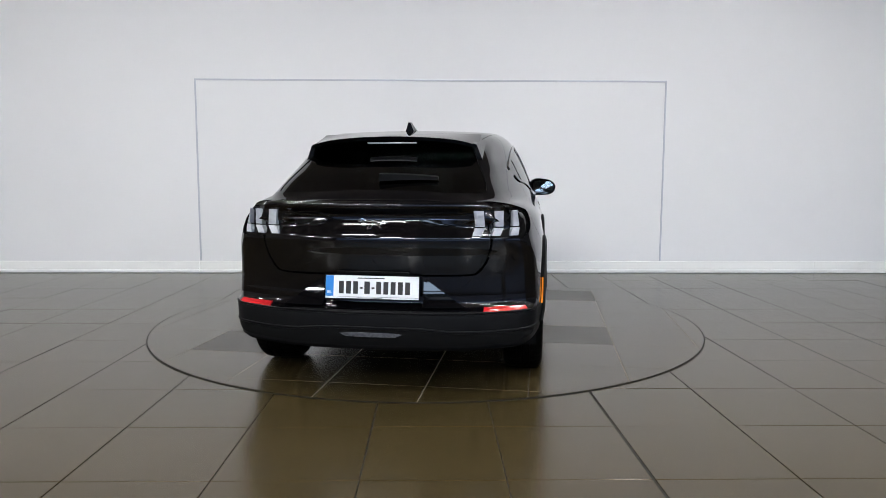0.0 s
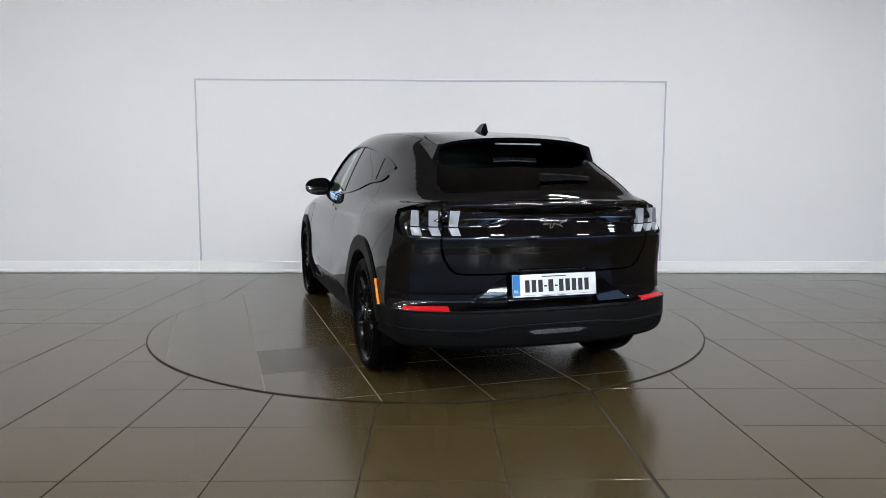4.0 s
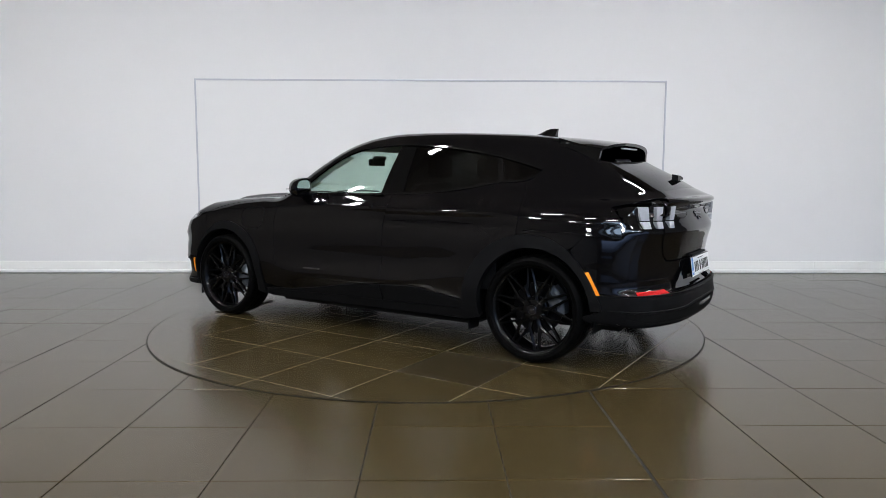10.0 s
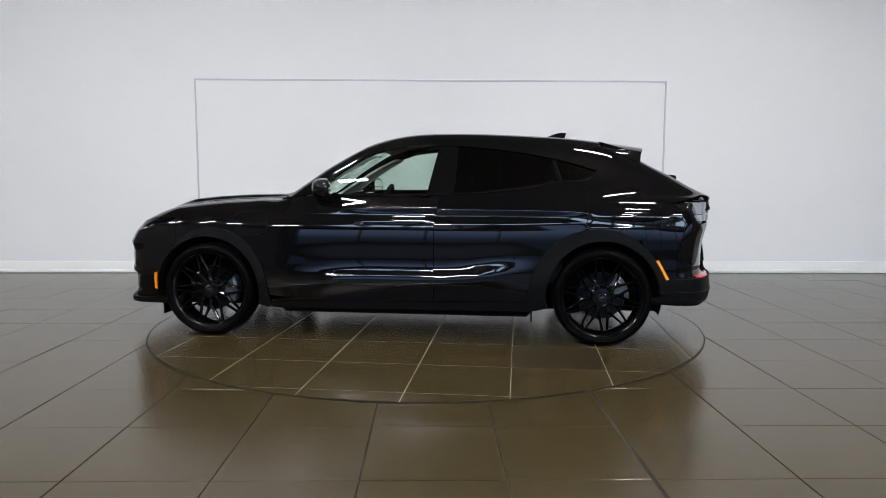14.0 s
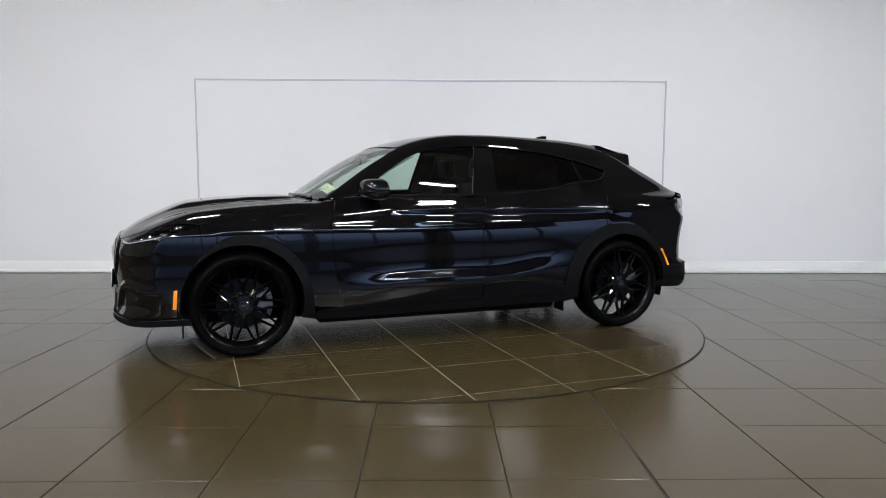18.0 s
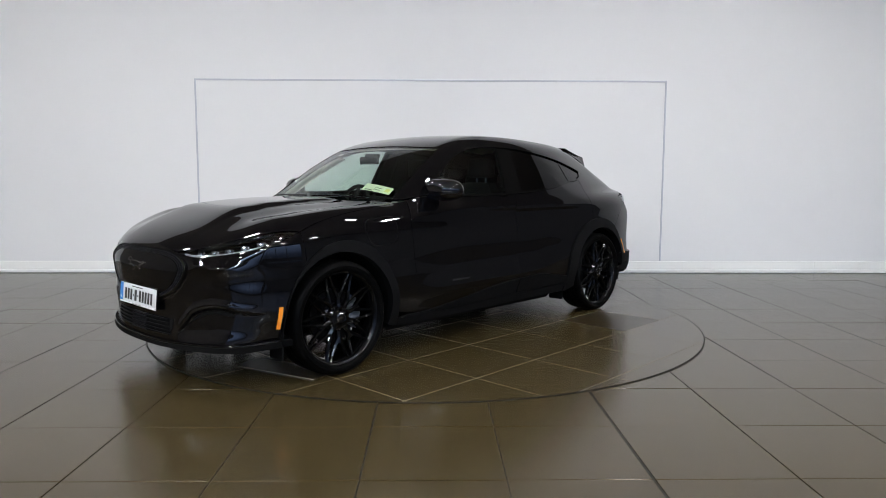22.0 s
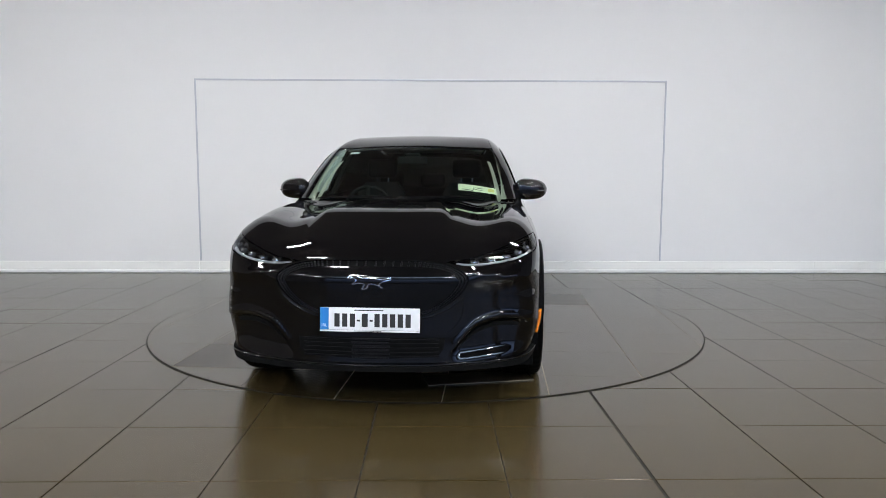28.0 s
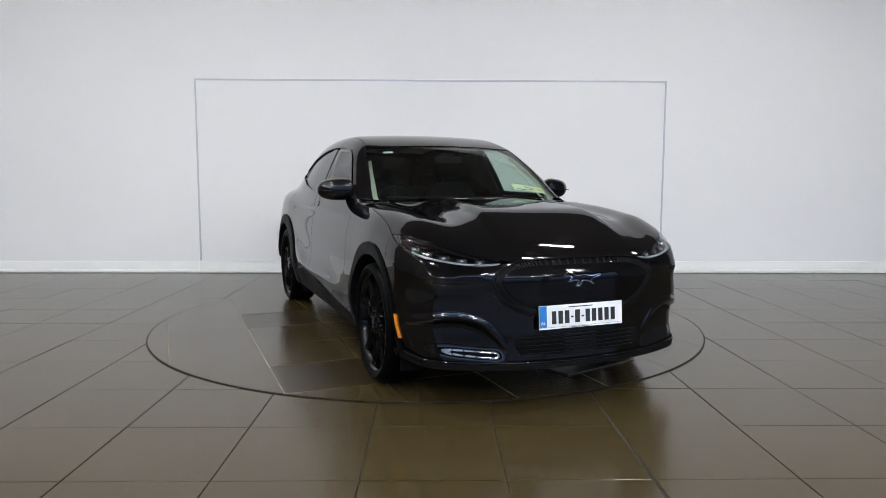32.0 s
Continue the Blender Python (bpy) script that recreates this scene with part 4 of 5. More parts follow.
def spoke_bm(r0, a0, r1, a1, w0, w1, y0, y1, depth):
    """One arm of a twin spoke, with a ridge along its face."""
    p0 = Vector((r0 * math.cos(a0), 0, r0 * math.sin(a0)))
    p1 = Vector((r1 * math.cos(a1), 0, r1 * math.sin(a1)))
    t = (p1 - p0).normalized()
    s = Vector((-t.z, 0, t.x))
    rings = []
    for f in (0.0, 0.35, 0.75, 1.0):
        c = p0.lerp(p1, f)
        w = w0 + (w1 - w0) * f
        y = y0 + (y1 - y0) * f + 0.010 * math.sin(math.pi * f) * (-1)
        rings.append([c + s * w * 0.5 + Vector((0, y - 0.008, 0)), c + Vector((0, y + 0.0015, 0)), c - s * w * 0.5 + Vector((0, y - 0.008, 0)), c - s * w * 0.42 + Vector((0, y - depth, 0)), c + s * w * 0.42 + Vector((0, y - depth, 0))])
    return prism_bm(rings)


def build_wheel():
    wheel = new("wheel")
    tw = 0.122
    prof = [(0.292, -tw + 0.018), (0.305, -tw + 0.004), (0.325, -tw), (0.343, -tw + 0.010), (0.351, -tw + 0.020), (0.3555, -0.086), (0.3575, -0.060), (0.3575, -0.044), (0.350, -0.043), (0.350, -0.035), (0.3585, -0.034), (0.3585, -0.006), (0.351, -0.005), (0.351, 0.005), (0.3585, 0.006), (0.3585, 0.034), (0.350, 0.035), (0.350, 0.043), (0.3575, 0.044), (0.3575, 0.060), (0.3555, 0.086), (0.351, tw - 0.020), (0.343, tw - 0.010), (0.325, tw), (0.305, tw - 0.004), (0.296, tw - 0.012), (0.290, tw - 0.020)]

    def tread(j, k):
        if j in (4, 5, 6, 7, 18, 19, 20, 21) and k % 4 == 0:
            return -0.0022
        if j in (10, 11, 14, 15) and (k + 2) % 6 == 0:
            return -0.002
        return 0.0

    auto_smooth(part("tyre", lathe_bm(prof, 192, wobble=tread), rubber, wheel, "black rubber tyre with fine tread"), 28)
    rim = [(0.283, -tw + 0.02), (0.270, -0.06), (0.262, 0.02), (0.268, 0.070), (0.277, 0.092), (0.283, 0.099), (0.2905, 0.104), (0.2915, 0.100), (0.2895, 0.090), (0.288, -tw + 0.02)]
    auto_smooth(part("rim", lathe_bm(rim, 96, True), rim_barrel, wheel, "gloss black alloy rim"), 40)
    for k in range(10):
        a = 2 * math.pi * (k + 0.5) / 10
        part("spoke", spoke_bm(0.045, a, 0.160, a, 0.032, 0.026, 0.096, 0.092, 0.034), rim_paint, wheel)
        for s in (1, -1):
            bm = spoke_bm(0.120, a + s * 0.02, 0.279, a + s * 0.27, 0.020, 0.014, 0.0935, 0.0945, 0.030)
            part("spoke_arm", bm, rim_paint, wheel)
    auto_smooth(part("hub", lathe_bm([(0.001, 0.03), (0.075, 0.03), (0.078, 0.075), (0.066, 0.094), (0.040, 0.098), (0.036, 0.092), (0.001, 0.092)], 40), rim_paint, wheel), 30)
    auto_smooth(part("hub_cap", lathe_bm([(0.0338, 0.088), (0.0338, 0.100), (0.030, 0.1035), (0.028, 0.101), (0.001, 0.1015)], 32), black_panel, wheel, "black hub cap with a metal ring"), 30)
    part("cap_ring", lathe_bm([(0.0310, 0.1015), (0.0330, 0.1030), (0.0290, 0.1040), (0.0280, 0.1025)], 32, True), dark_chrome, wheel, "dull chrome ring", True)
    part("cap_mark", box_bm(-0.016, 0.1012, -0.006, 0.016, 0.1025, 0.007, 0.0006), dark_chrome, wheel)
    for k in range(5):
        a = 2 * math.pi * (k + 0.25) / 5
        bm = bmesh.new()
        bmesh.ops.create_cone(bm, cap_ends=True, segments=6, radius1=0.0105, radius2=0.009, depth=0.02, matrix=Matrix.Translation((0.054 * math.cos(a), 0.095, 0.054 * math.sin(a))) @ Matrix.Rotation(radians(-90), 4, "X"))
        part("wheel_nut", bm, rim_barrel, wheel)
    disc = [(0.085, 0.010), (0.172, 0.010), (0.174, 0.006), (0.174, -0.012), (0.172, -0.016), (0.085, -0.016)]
    auto_smooth(part("brake_disc", lathe_bm(disc, 64, True), disc_metal, wheel, "steel brake disc"), 30)
    auto_smooth(part("disc_bell", lathe_bm([(0.02, 0.045), (0.070, 0.045), (0.083, 0.036), (0.085, -0.016)], 40), disc_metal, wheel), 30)
    rings = []
    for f in np.linspace(-0.55, 0.55, 9):
        a = math.pi - f * 0.95
        edge = 1 - abs(f) * 0.25
        rings.append([(r * math.cos(a), y, r * math.sin(a)) for r, y in ((0.100, 0.04), (0.118, 0.047 * edge), (0.172 * edge + 0.02, 0.047 * edge), (0.200, 0.028), (0.200, -0.05), (0.100, -0.05))])
    auto_smooth(part("brake_caliper", prism_bm(rings), caliper_paint, wheel, "grey metal brake caliper"), 30)
    return wheel


def place_wheels():
    first = build_wheel()
    first.parent = car
    first["label"] = "gloss black twin-spoke alloy wheel"
    first.matrix_basis = pose(1.492, 0.800, 0.358)
    copy_thing(first, pose(-1.492, 0.802, 0.358, 0, 24, 0))
    copy_thing(first, pose(1.492, -0.800, 0.358, 0, 11, 180))
    copy_thing(first, pose(-1.492, -0.802, 0.358, 0, 40, 180))


place_wheels()


# ---- lamps ----
def polar_shift(way, pts, lift):
    p = lay(way, pts)
    return p + skin_normal(p) * lift


def on_skin(way, u, v, lift=0.0):
    """A pose on the surface: z outward, y up along it."""
    return on_skin_all(way, [(u, v)], lift)[0]


def on_skin_all(way, uv, lift=0.0):
    pts = lay(way, uv)
    out = []
    for q, nn in zip(pts, skin_normal(pts)):
        n = Vector(nn)
        side = Vector((0, 0, 1)).cross(n).normalized()
        up = n.cross(side).normalized()
        out.append(Matrix.Translation(Vector(q) + n * lift) @ Matrix((side, up, n)).transposed().to_4x4())
    return out


def studs_bm(way, uv, lift, sx, sy, z0, z1):
    """Many small blocks on the surface, in one mesh."""
    verts, faces = [], []
    for m in on_skin_all(way, uv, lift):
        k = len(verts)
        verts += [m @ Vector(c) for c in ((-sx, -sy, z0), (sx, -sy, z0), (sx, sy, z0), (-sx, sy, z0), (-sx * 0.7, -sy * 0.7, z1), (sx * 0.7, -sy * 0.7, z1), (sx * 0.7, sy * 0.7, z1), (-sx * 0.7, sy * 0.7, z1))]
        faces += [tuple(k + i for i in f) for f in ((4, 5, 6, 7), (0, 1, 5, 4), (1, 2, 6, 5), (2, 3, 7, 6), (3, 0, 4, 7))]
    bm = bmesh.new()
    vs = [bm.verts.new(v) for v in verts]
    for f in faces:
        bm.faces.new([vs[i] for i in f])
    return bm


def both_sides(name, make, material, parent, label="", smooth=False):
    """One mesh for the car's left and its mirror image for the right."""
    bm = make()
    left = mesh_object(name, bm.copy(), material, parent, label, smooth)
    for v in bm.verts:
        v.co.y = -v.co.y
    bmesh.ops.reverse_faces(bm, faces=bm.faces)
    right = mesh_object(name, bm, material, parent, label, smooth)
    return left, right


def headlamps():
    shape = lamp_up + lamp_low[1:-1]
    cover = panel("headlight", "front", shape, lamp_cover, car, "clear headlight with white light modules", lift=-0.002, thick=False, both=True)
    inner = cut_flat(shape, 1.6, 0.03)
    p = lay("front", inner[0])
    n = skin_normal(p)
    for c, s in zip(cover, (1, -1)):
        q = p.copy()
        m = n.copy()
        q[:, 1] *= s
        m[:, 1] *= s
        shell("lamp_housing", q - m * 0.055, m, [f[::s] for f in inner[1]], gloss_black, c, "dark lamp housing", 0, 0.0, 0.0)
        # modules, from the inner to the outer end
        for u, v in ((30.0, 0.800), (35.0, 0.810), (40.0, 0.824), (45.0, 0.842), (50.0, 0.862)):
            frame_m = on_skin("front", u, v, -0.034)
            bm = bmesh.new()
            bmesh.ops.create_uvsphere(bm, u_segments=14, v_segments=8, radius=0.014)
            for vv in bm.verts:
                vv.co = Vector((vv.co.x * 1.2, vv.co.y * 0.9, vv.co.z * 0.8))
            bm.transform(frame_m)
            bm2 = box_bm(-0.026, -0.015, -0.012, 0.026, 0.015, 0.006, 0.005)
            bm2.transform(frame_m)
            bm3 = box_bm(-0.020, -0.021, -0.008, 0.020, -0.016, 0.010, 0.002)
            bm3.transform(frame_m)
            for b in (bm, bm2, bm3):
                if s < 0:
                    for vv in b.verts:
                        vv.co.y = -vv.co.y
                    bmesh.ops.reverse_faces(b, faces=b.faces)
            part("projector_lens", bm, lamp_lens, c, "round glass projector lens", True)
            part("projector_body", bm2, bar_dark, c)
            part("reflector", bm3, lamp_chrome, c, "bright reflector strip")
        # light guide along the lower edge
        line = bend([(24.5, 0.784), (28, 0.778), (33, 0.780), (38, 0.790), (44, 0.809), (50, 0.832)], 5)
        a = polar_shift("front", line, -0.014)
        b = polar_shift("front", [(u, v + 0.010) for u, v in line], -0.018)
        rings = []
        for k in range(len(line)):
            o = skin_normal(a[k:k + 1])[0] * 0.012
            rings.append([tuple(x * np.array([1, s, 1])) for x in (a[k], b[k], b[k] - o, a[k] - o)])
        part("light_guide", prism_bm(rings), guide_white, c, "white light guide strip", True)
        # chrome line at the top
        line = bend([(30, 0.806), (38, 0.842), (46, 0.877), (54, 0.900)], 4)
        a = polar_shift("front", line, -0.008)
        b = polar_shift("front", [(u, v + 0.006) for u, v in line], -0.008)
        rings = []
        for k in range(len(line)):
            o = skin_normal(a[k:k + 1])[0] * 0.02
            rings.append([tuple(x * np.array([1, s, 1])) for x in (a[k], b[k], b[k] - o, a[k] - o)])
        part("brow", prism_bm(rings), gloss_black, c, smooth=True)


def bead_on(name, way, line, radius, material, parent, label="", both=True, lift=0.0):
    """A rounded bead that runs along a line on the surface and catches the light."""
    p = lay(way, line)
    n = skin_normal(p)
    t = np.gradient(p, axis=0)
    t /= np.maximum(np.linalg.norm(t, axis=1, keepdims=True), 1e-9)
    side = np.cross(n, t)
    made = []
    for s in (1, -1) if both else (1,):
        rings = []
        m = len(p)
        for k in range(m):
            r = radius * min(1.0, 0.15 + 0.85 * min(k, m - 1 - k) / 3)
            ring = []
            for a in np.linspace(0, 2 * math.pi, 9)[:-1]:
                q = p[k] + n[k] * (lift + r * 0.8 * math.sin(a)) + side[k] * r * math.cos(a)
                ring.append((q[0], q[1] * s, q[2]))
            rings.append(ring)
        made.append(part(name, prism_bm(rings), material, parent, label, True))
    return made


smoke_lens = vary(mat("smoke_lens", (0.09, 0.09, 0.10), 0.15, 0.3, 0.6), 60, 0.5)


def tail_lamps():
    shape = tail_up + [(33.6, 0.90)] + tail_low[1:]
    house = panel("tail_light", "rear", shape, gloss_black, car, "tail light with three upright pale bars", lift=-0.016, both=True, rim=0.03)
    for i, h in enumerate(house):
        s = 1 if i == 0 else -1
        for k, (u0, u1) in enumerate(((28.4, 31.0), (33.7, 36.3), (38.9, 41.7))):
            for v0, v1, lo in ((0.962, 1.048, 0.0), (0.912, 0.956, 0.0)):
                lean0, lean1 = (0.9, 0.2 + 0.5 * k) if v0 > 0.95 else (0.0, 0.8)
                q = [(u0 + lean0, v0), (u1 + lean0 - 0.2, v0), (u1 + lean1, v1), (u0 + lean1, v1)]
                uv, faces = cut_flat([(u * 1.0, v) for u, v in q], 1.2, 0.03)
                foot = lay("rear", np.stack([uv[:, 0], 0 * uv[:, 1] + 0.900], 1))
                head = lay("rear", np.stack([uv[:, 0], 0 * uv[:, 1] + 1.056], 1))
                f = ((uv[:, 1] - 0.900) / 0.156)[:, None]
                p = foot * (1 - f) + head * f
                n = skin_normal(foot) * (1, 1, 0) + (0, 0, 0.03)
                n /= np.linalg.norm(n, axis=1, keepdims=True)
                p[:, 1] *= s
                n[:, 1] *= s
                shell("light_bar", p, n, [f[::s] for f in faces], lamp_white if v0 < 0.95 else bar_grey, h, "pale frosted light bar", 0.004 if k == 0 else -0.002, 0.03, 0.001)
        # dark wing running inward from the bars
        wing = rounded([(14.2, 1.019), (16.8, 1.032), (28.0, 1.034), (28.0, 0.967), (16.2, 0.974)], 0.01)
        uv, faces = cut_flat(wing, 1.4, 0.02)
        p = lay("rear", uv)
        n = skin_normal(p)
        p[:, 1] *= s
        n[:, 1] *= s
        shell("wing_trim", p, n, [f[::s] for f in faces], gloss_black, h, "gloss black wing-shaped trim", 0.004, 0.01, 0.0)
        q = [(16.6, 1.004), (27.8, 1.004), (27.8, 0.997), (16.9, 0.998)]
        uv, faces = cut_flat(q, 1.4, 0.02)
        p = lay("rear", uv)
        n = skin_normal(p)
        p[:, 1] *= s
        n[:, 1] *= s
        shell("wing_strip", p, n, [f[::s] for f in faces], dark_chrome, h, "", 0.007, 0.004, 0.0)


headlamps()
tail_lamps()

panel("side_marker", "side", [(1.905, 0.487), (1.930, 0.484), (1.942, 0.356), (1.916, 0.352)], amber, car, "amber side marker", lift=0.010, rim=0.02, both=True)
panel("side_marker", "side", [(-1.838, 0.632), (-1.880, 0.642), (-1.958, 0.500), (-1.912, 0.488)], amber, car, "amber side marker", lift=0.010, rim=0.008, both=True)
panel("rear_reflector", "rear", rounded([(30.5, 0.490), (32.0, 0.522), (44.0, 0.520), (44.0, 0.496)], 0.01), red_plastic, car, "red rear reflector", lift=0.006, rim=0.02, both=True)
panel("rear_fog_lamp", "rear", mirrored([(0, 0.392), (7.0, 0.391), (9.4, 0.384), (7.2, 0.366), (0, 0.364)]), smoke_lens, car, "clear low lamp strip in the bumper", lift=0.012, rim=0.02)
panel("bumper_groove", "rear", mirrored(bend([(0, 0.412), (10, 0.412), (18, 0.402), (30, 0.398), (40, 0.404), (47, 0.412)], 4) + bend([(47, 0.362), (40, 0.332), (30, 0.325), (18, 0.320), (10, 0.317), (0, 0.316)], 4)), dark_void, car, "black lower skirt of the bumper", lift=0.006, rim=0.012)


def plate_facets():
    """Sloping facets of the bumper on both sides of the rear plate."""
    for s in (1, -1):
        uv, faces = cut_flat([(15.5, 0.684), (27.5, 0.522), (15.5, 0.522)], 1.0, 0.015)
        p = lay("rear", uv)
        p = p + skin_normal(p) * 0.004
        p[:, 0] -= 0.026 * (0.690 - p[:, 2]) / 0.17
        n = np.tile(np.array([[-0.95, 0.05, 0.0]]), (len(p), 1))
        n[:, 2] = 0.245 + 0.06 * (p[:, 2] - 0.522) / 0.16
        n /= np.linalg.norm(n, axis=1, keepdims=True)
        p[:, 1] *= s
        n[:, 1] *= s
        shell("bumper_facet", p, n, [f[::s] for f in faces], paint, car, "sloping black bumper facet beside the plate", 0, 0.05, 0.0)


plate_facets()
bead_on("bumper_step", "rear", [(u, 0.498 - 0.004 * math.cos(radians(u * 2))) for u in np.linspace(-56, 56, 40)], 0.007, cladding_plastic, car, "step along the lower bumper", both=False, lift=0.004)
bead_on("bumper_step", "rear", bend([(-52, 0.405), (-40, 0.398), (-24, 0.396), (-14, 0.412), (0, 0.413), (14, 0.412), (24, 0.396), (40, 0.398), (52, 0.405)], 6), 0.008, cladding_plastic, car, "step along the lower bumper", both=False, lift=0.004)
bead_on("wing_edge", "rear", bend([(13.6, 1.018), (16.8, 1.034), (22, 1.036), (27.8, 1.036)], 5), 0.004, gloss_black, car, "edge of the tail light wing")
bead_on("wing_edge", "rear", bend([(13.6, 1.017), (16.0, 0.974), (22, 0.967), (27.8, 0.965)], 5), 0.004, gloss_black, car, "edge of the tail light wing")

# ---- nose ----
shield_line = bend([(0, 0.799), (12, 0.798), (18, 0.791), (22, 0.777), (25, 0.752), (26.8, 0.722), (27.0, 0.695), (26.0, 0.652), (23.8, 0.605), (20.5, 0.562), (17, 0.535), (14, 0.520), (0, 0.513)], 4)
shield = panel("grille_shield", "front", mirrored(shield_line), dark_void, car, "closed black grille panel", lift=0.001, rim=0.02)
face_line = bend([(0, 0.769), (11.5, 0.768), (17, 0.761), (20.6, 0.747), (22.9, 0.727), (23.9, 0.704), (23.8, 0.680), (22.6, 0.645), (20.6, 0.603), (17.8, 0.567), (15.2, 0.545), (12, 0.532), (0, 0.527)], 4)
panel("grille_face", "front", mirrored(face_line), black_panel, shield, "smooth satin black panel", lift=0.007, rim=0.006)


stud_plastic = mat("stud_plastic", (0.010, 0.010, 0.012), 0.45, spec=0.12)


def grille_studs():
    """Rows of small raised studs round the closed grille."""
    a, b = np.array(shield_line), np.array(face_line)
    uv = []
    for s in (1, -1):
        for f in np.linspace(0.01, 0.90, 54):
            i = f * (len(a) - 1)
            k, r = int(i), i - int(i)
            pa = a[k] * (1 - r) + a[k + 1] * r
            pb = b[k] * (1 - r) + b[k + 1] * r
            for g in (0.25, 0.55, 0.82):
                q = pa + (pb - pa) * g
                uv.append((s * q[0], q[1]))
    bm = studs_bm("front", uv, 0.003, 0.005, 0.004, -0.002, 0.005)
    tagged(part("grille_texture", bm, stud_plastic, shield, "rows of small black studs"), kind="stuff")
    edge = [(-u, v) for u, v in shield_line[::-1]] + shield_line[1:]
    strip_on("grille_edge", "front", edge, 0.008, gloss_black, shield, 0.002, 0.011, "gloss black grille edge", both=False)


grille_studs()
intake = panel("lower_intake", "front", mirrored([(0, 0.405), (16, 0.405), (20.8, 0.398), (20.4, 0.345), (18.5, 0.302), (0, 0.290)]), dark_void, car, "black lower air intake with mesh", lift=0.001, rim=0.02)


def intake_mesh():
    for v in (0.392, 0.370, 0.348, 0.326, 0.306):
        strip = [(u, v) for u in np.linspace(-19.0, 19.0, 16)]
        strip_on("intake_slat", "front", strip, 0.007, cladding_plastic, intake, 0.001, 0.006, both=False)
    uv = [(-5.2 + i * 0.72 + (0.36 if j % 2 else 0), 0.302 + j * 0.0185) for i in range(15) for j in range(6)]
    bm = studs_bm("front", uv, 0.006, 0.0055, 0.006, -0.004, 0.003)
    tagged(part("radar_cover", bm, stud_plastic, intake, "patterned black cover"), kind="stuff")


intake_mesh()
slot = [(0.455, 0.360), (0.485, 0.398), (0.535, 0.440), (0.595, 0.464), (0.673, 0.478), (0.757, 0.471), (0.800, 0.462)]
slot = [tuple(q) for q in flat("front", lay("front", [(math.degrees(math.atan2(y, 1.0 - 0.2 * y * y)), z - 0.004) for y, z in slot]))]
slot = bend(slot, 4) + bend([(u, v - 0.026 + 0.010 * k) for k, (u, v) in zip((2, 1, 0, 0, 0, 0, 1), slot)], 4)[::-1]
panel("corner_intake", "front", slot, dark_void, car, "black slot under the brow of the bumper corner", lift=0.003, rim=0.02, both=True, step=(0.8, 0.012))
bead_on("lip_edge", "front", [(u, 0.262 + 0.030 * (u / 60) ** 2) for u in np.linspace(-60, 60, 48)], 0.005, gloss_black, car, "rounded edge of the front lip", both=False, lift=0.018)
bead_on("grille_rim", "front", bend([(-27.0, 0.655), (-24.8, 0.602), (-21.3, 0.554), (-17.5, 0.524), (-14, 0.508), (0, 0.500), (14, 0.508), (17.5, 0.524), (21.3, 0.554), (24.8, 0.602), (27.0, 0.655)], 6), 0.0075, paint, car, "rounded lower rim of the grille", both=False)

charge = rounded([(1.285, 0.952), (1.015, 0.975), (1.008, 0.83), (1.07, 0.79), (1.22, 0.782), (1.275, 0.83)], 0.06, 5)
strip_on("charge_flap_joint", "side", charge + charge[:1], 0.006, dark_void, car, -0.0045, 0.005, "charging flap joint on the wing", both=False)


# ---- plates, marks ----
def plate(m, parent, label):
    ob = new("number_plate")
    ob.parent = parent
    ob.matrix_basis = m
    ob["label"] = label
    part("surround", box_bm(-0.266, -0.068, -0.012, 0.266, 0.066, 0.0, 0.004), gloss_black, ob, "black plate surround")
    part("face", box_bm(-0.259, -0.056, 0.0005, 0.259, 0.059, 0.003, 0.001), plate_white, ob, "white reflective plate")
    part("foot_strip", box_bm(-0.259, -0.0655, 0.0005, 0.259, -0.0572, 0.003, 0.0005), plate_white, ob)
    part("band", box_bm(-0.258, -0.0545, 0.0035, -0.214, 0.0575, 0.0042), plate_blue, ob, "blue country band")
    words = bpy.data.curves.new("lettering", "FONT")
    words.body, words.size, words.align_x, words.extrude = "IRL", 0.022, "CENTER", 0.0002
    words.materials.append(plate_white)
    letters = new("lettering", words)
    letters.parent = ob
    letters.location = (-0.236, -0.040, 0.0046)
    letters["label"] = "white country letters"
    x = -0.190
    for w, dash in ((0.040, 0), (0.040, 0), (0.040, 0), (0.022, 1), (0.044, 0), (0.022, 1), (0.040, 0), (0.040, 0), (0.040, 0), (0.040, 0), (0.040, 0)):
        if dash:
            part("bar", box_bm(x + 0.003, -0.012, 0.0035, x + w - 0.003, -0.003, 0.0042), plate_ink, ob)
        else:
            part("bar", box_bm(x + 0.0065, -0.040, 0.0035, x + w - 0.0065, 0.028, 0.0042), plate_ink, ob)
        x += w
    part("bar", box_bm(-0.080, 0.043, 0.0035, 0.070, 0.048, 0.0042), plate_ink, ob)
    part("bar", box_bm(-0.080, -0.0630, 0.0035, 0.060, -0.0602, 0.0042), plate_ink, ob)
    return ob


def facing(x, y, z, n, tilt=0.0):
    """A pose whose z axis points out of the car's nose (n = 1) or tail (n = -1)."""
    return Matrix.Translation((x, y, z)) @ Matrix(((0, 0, n), (n, 0, 0), (0, 1, 0))).to_4x4() @ pose(0, 0, 0, tilt, 0, 0)


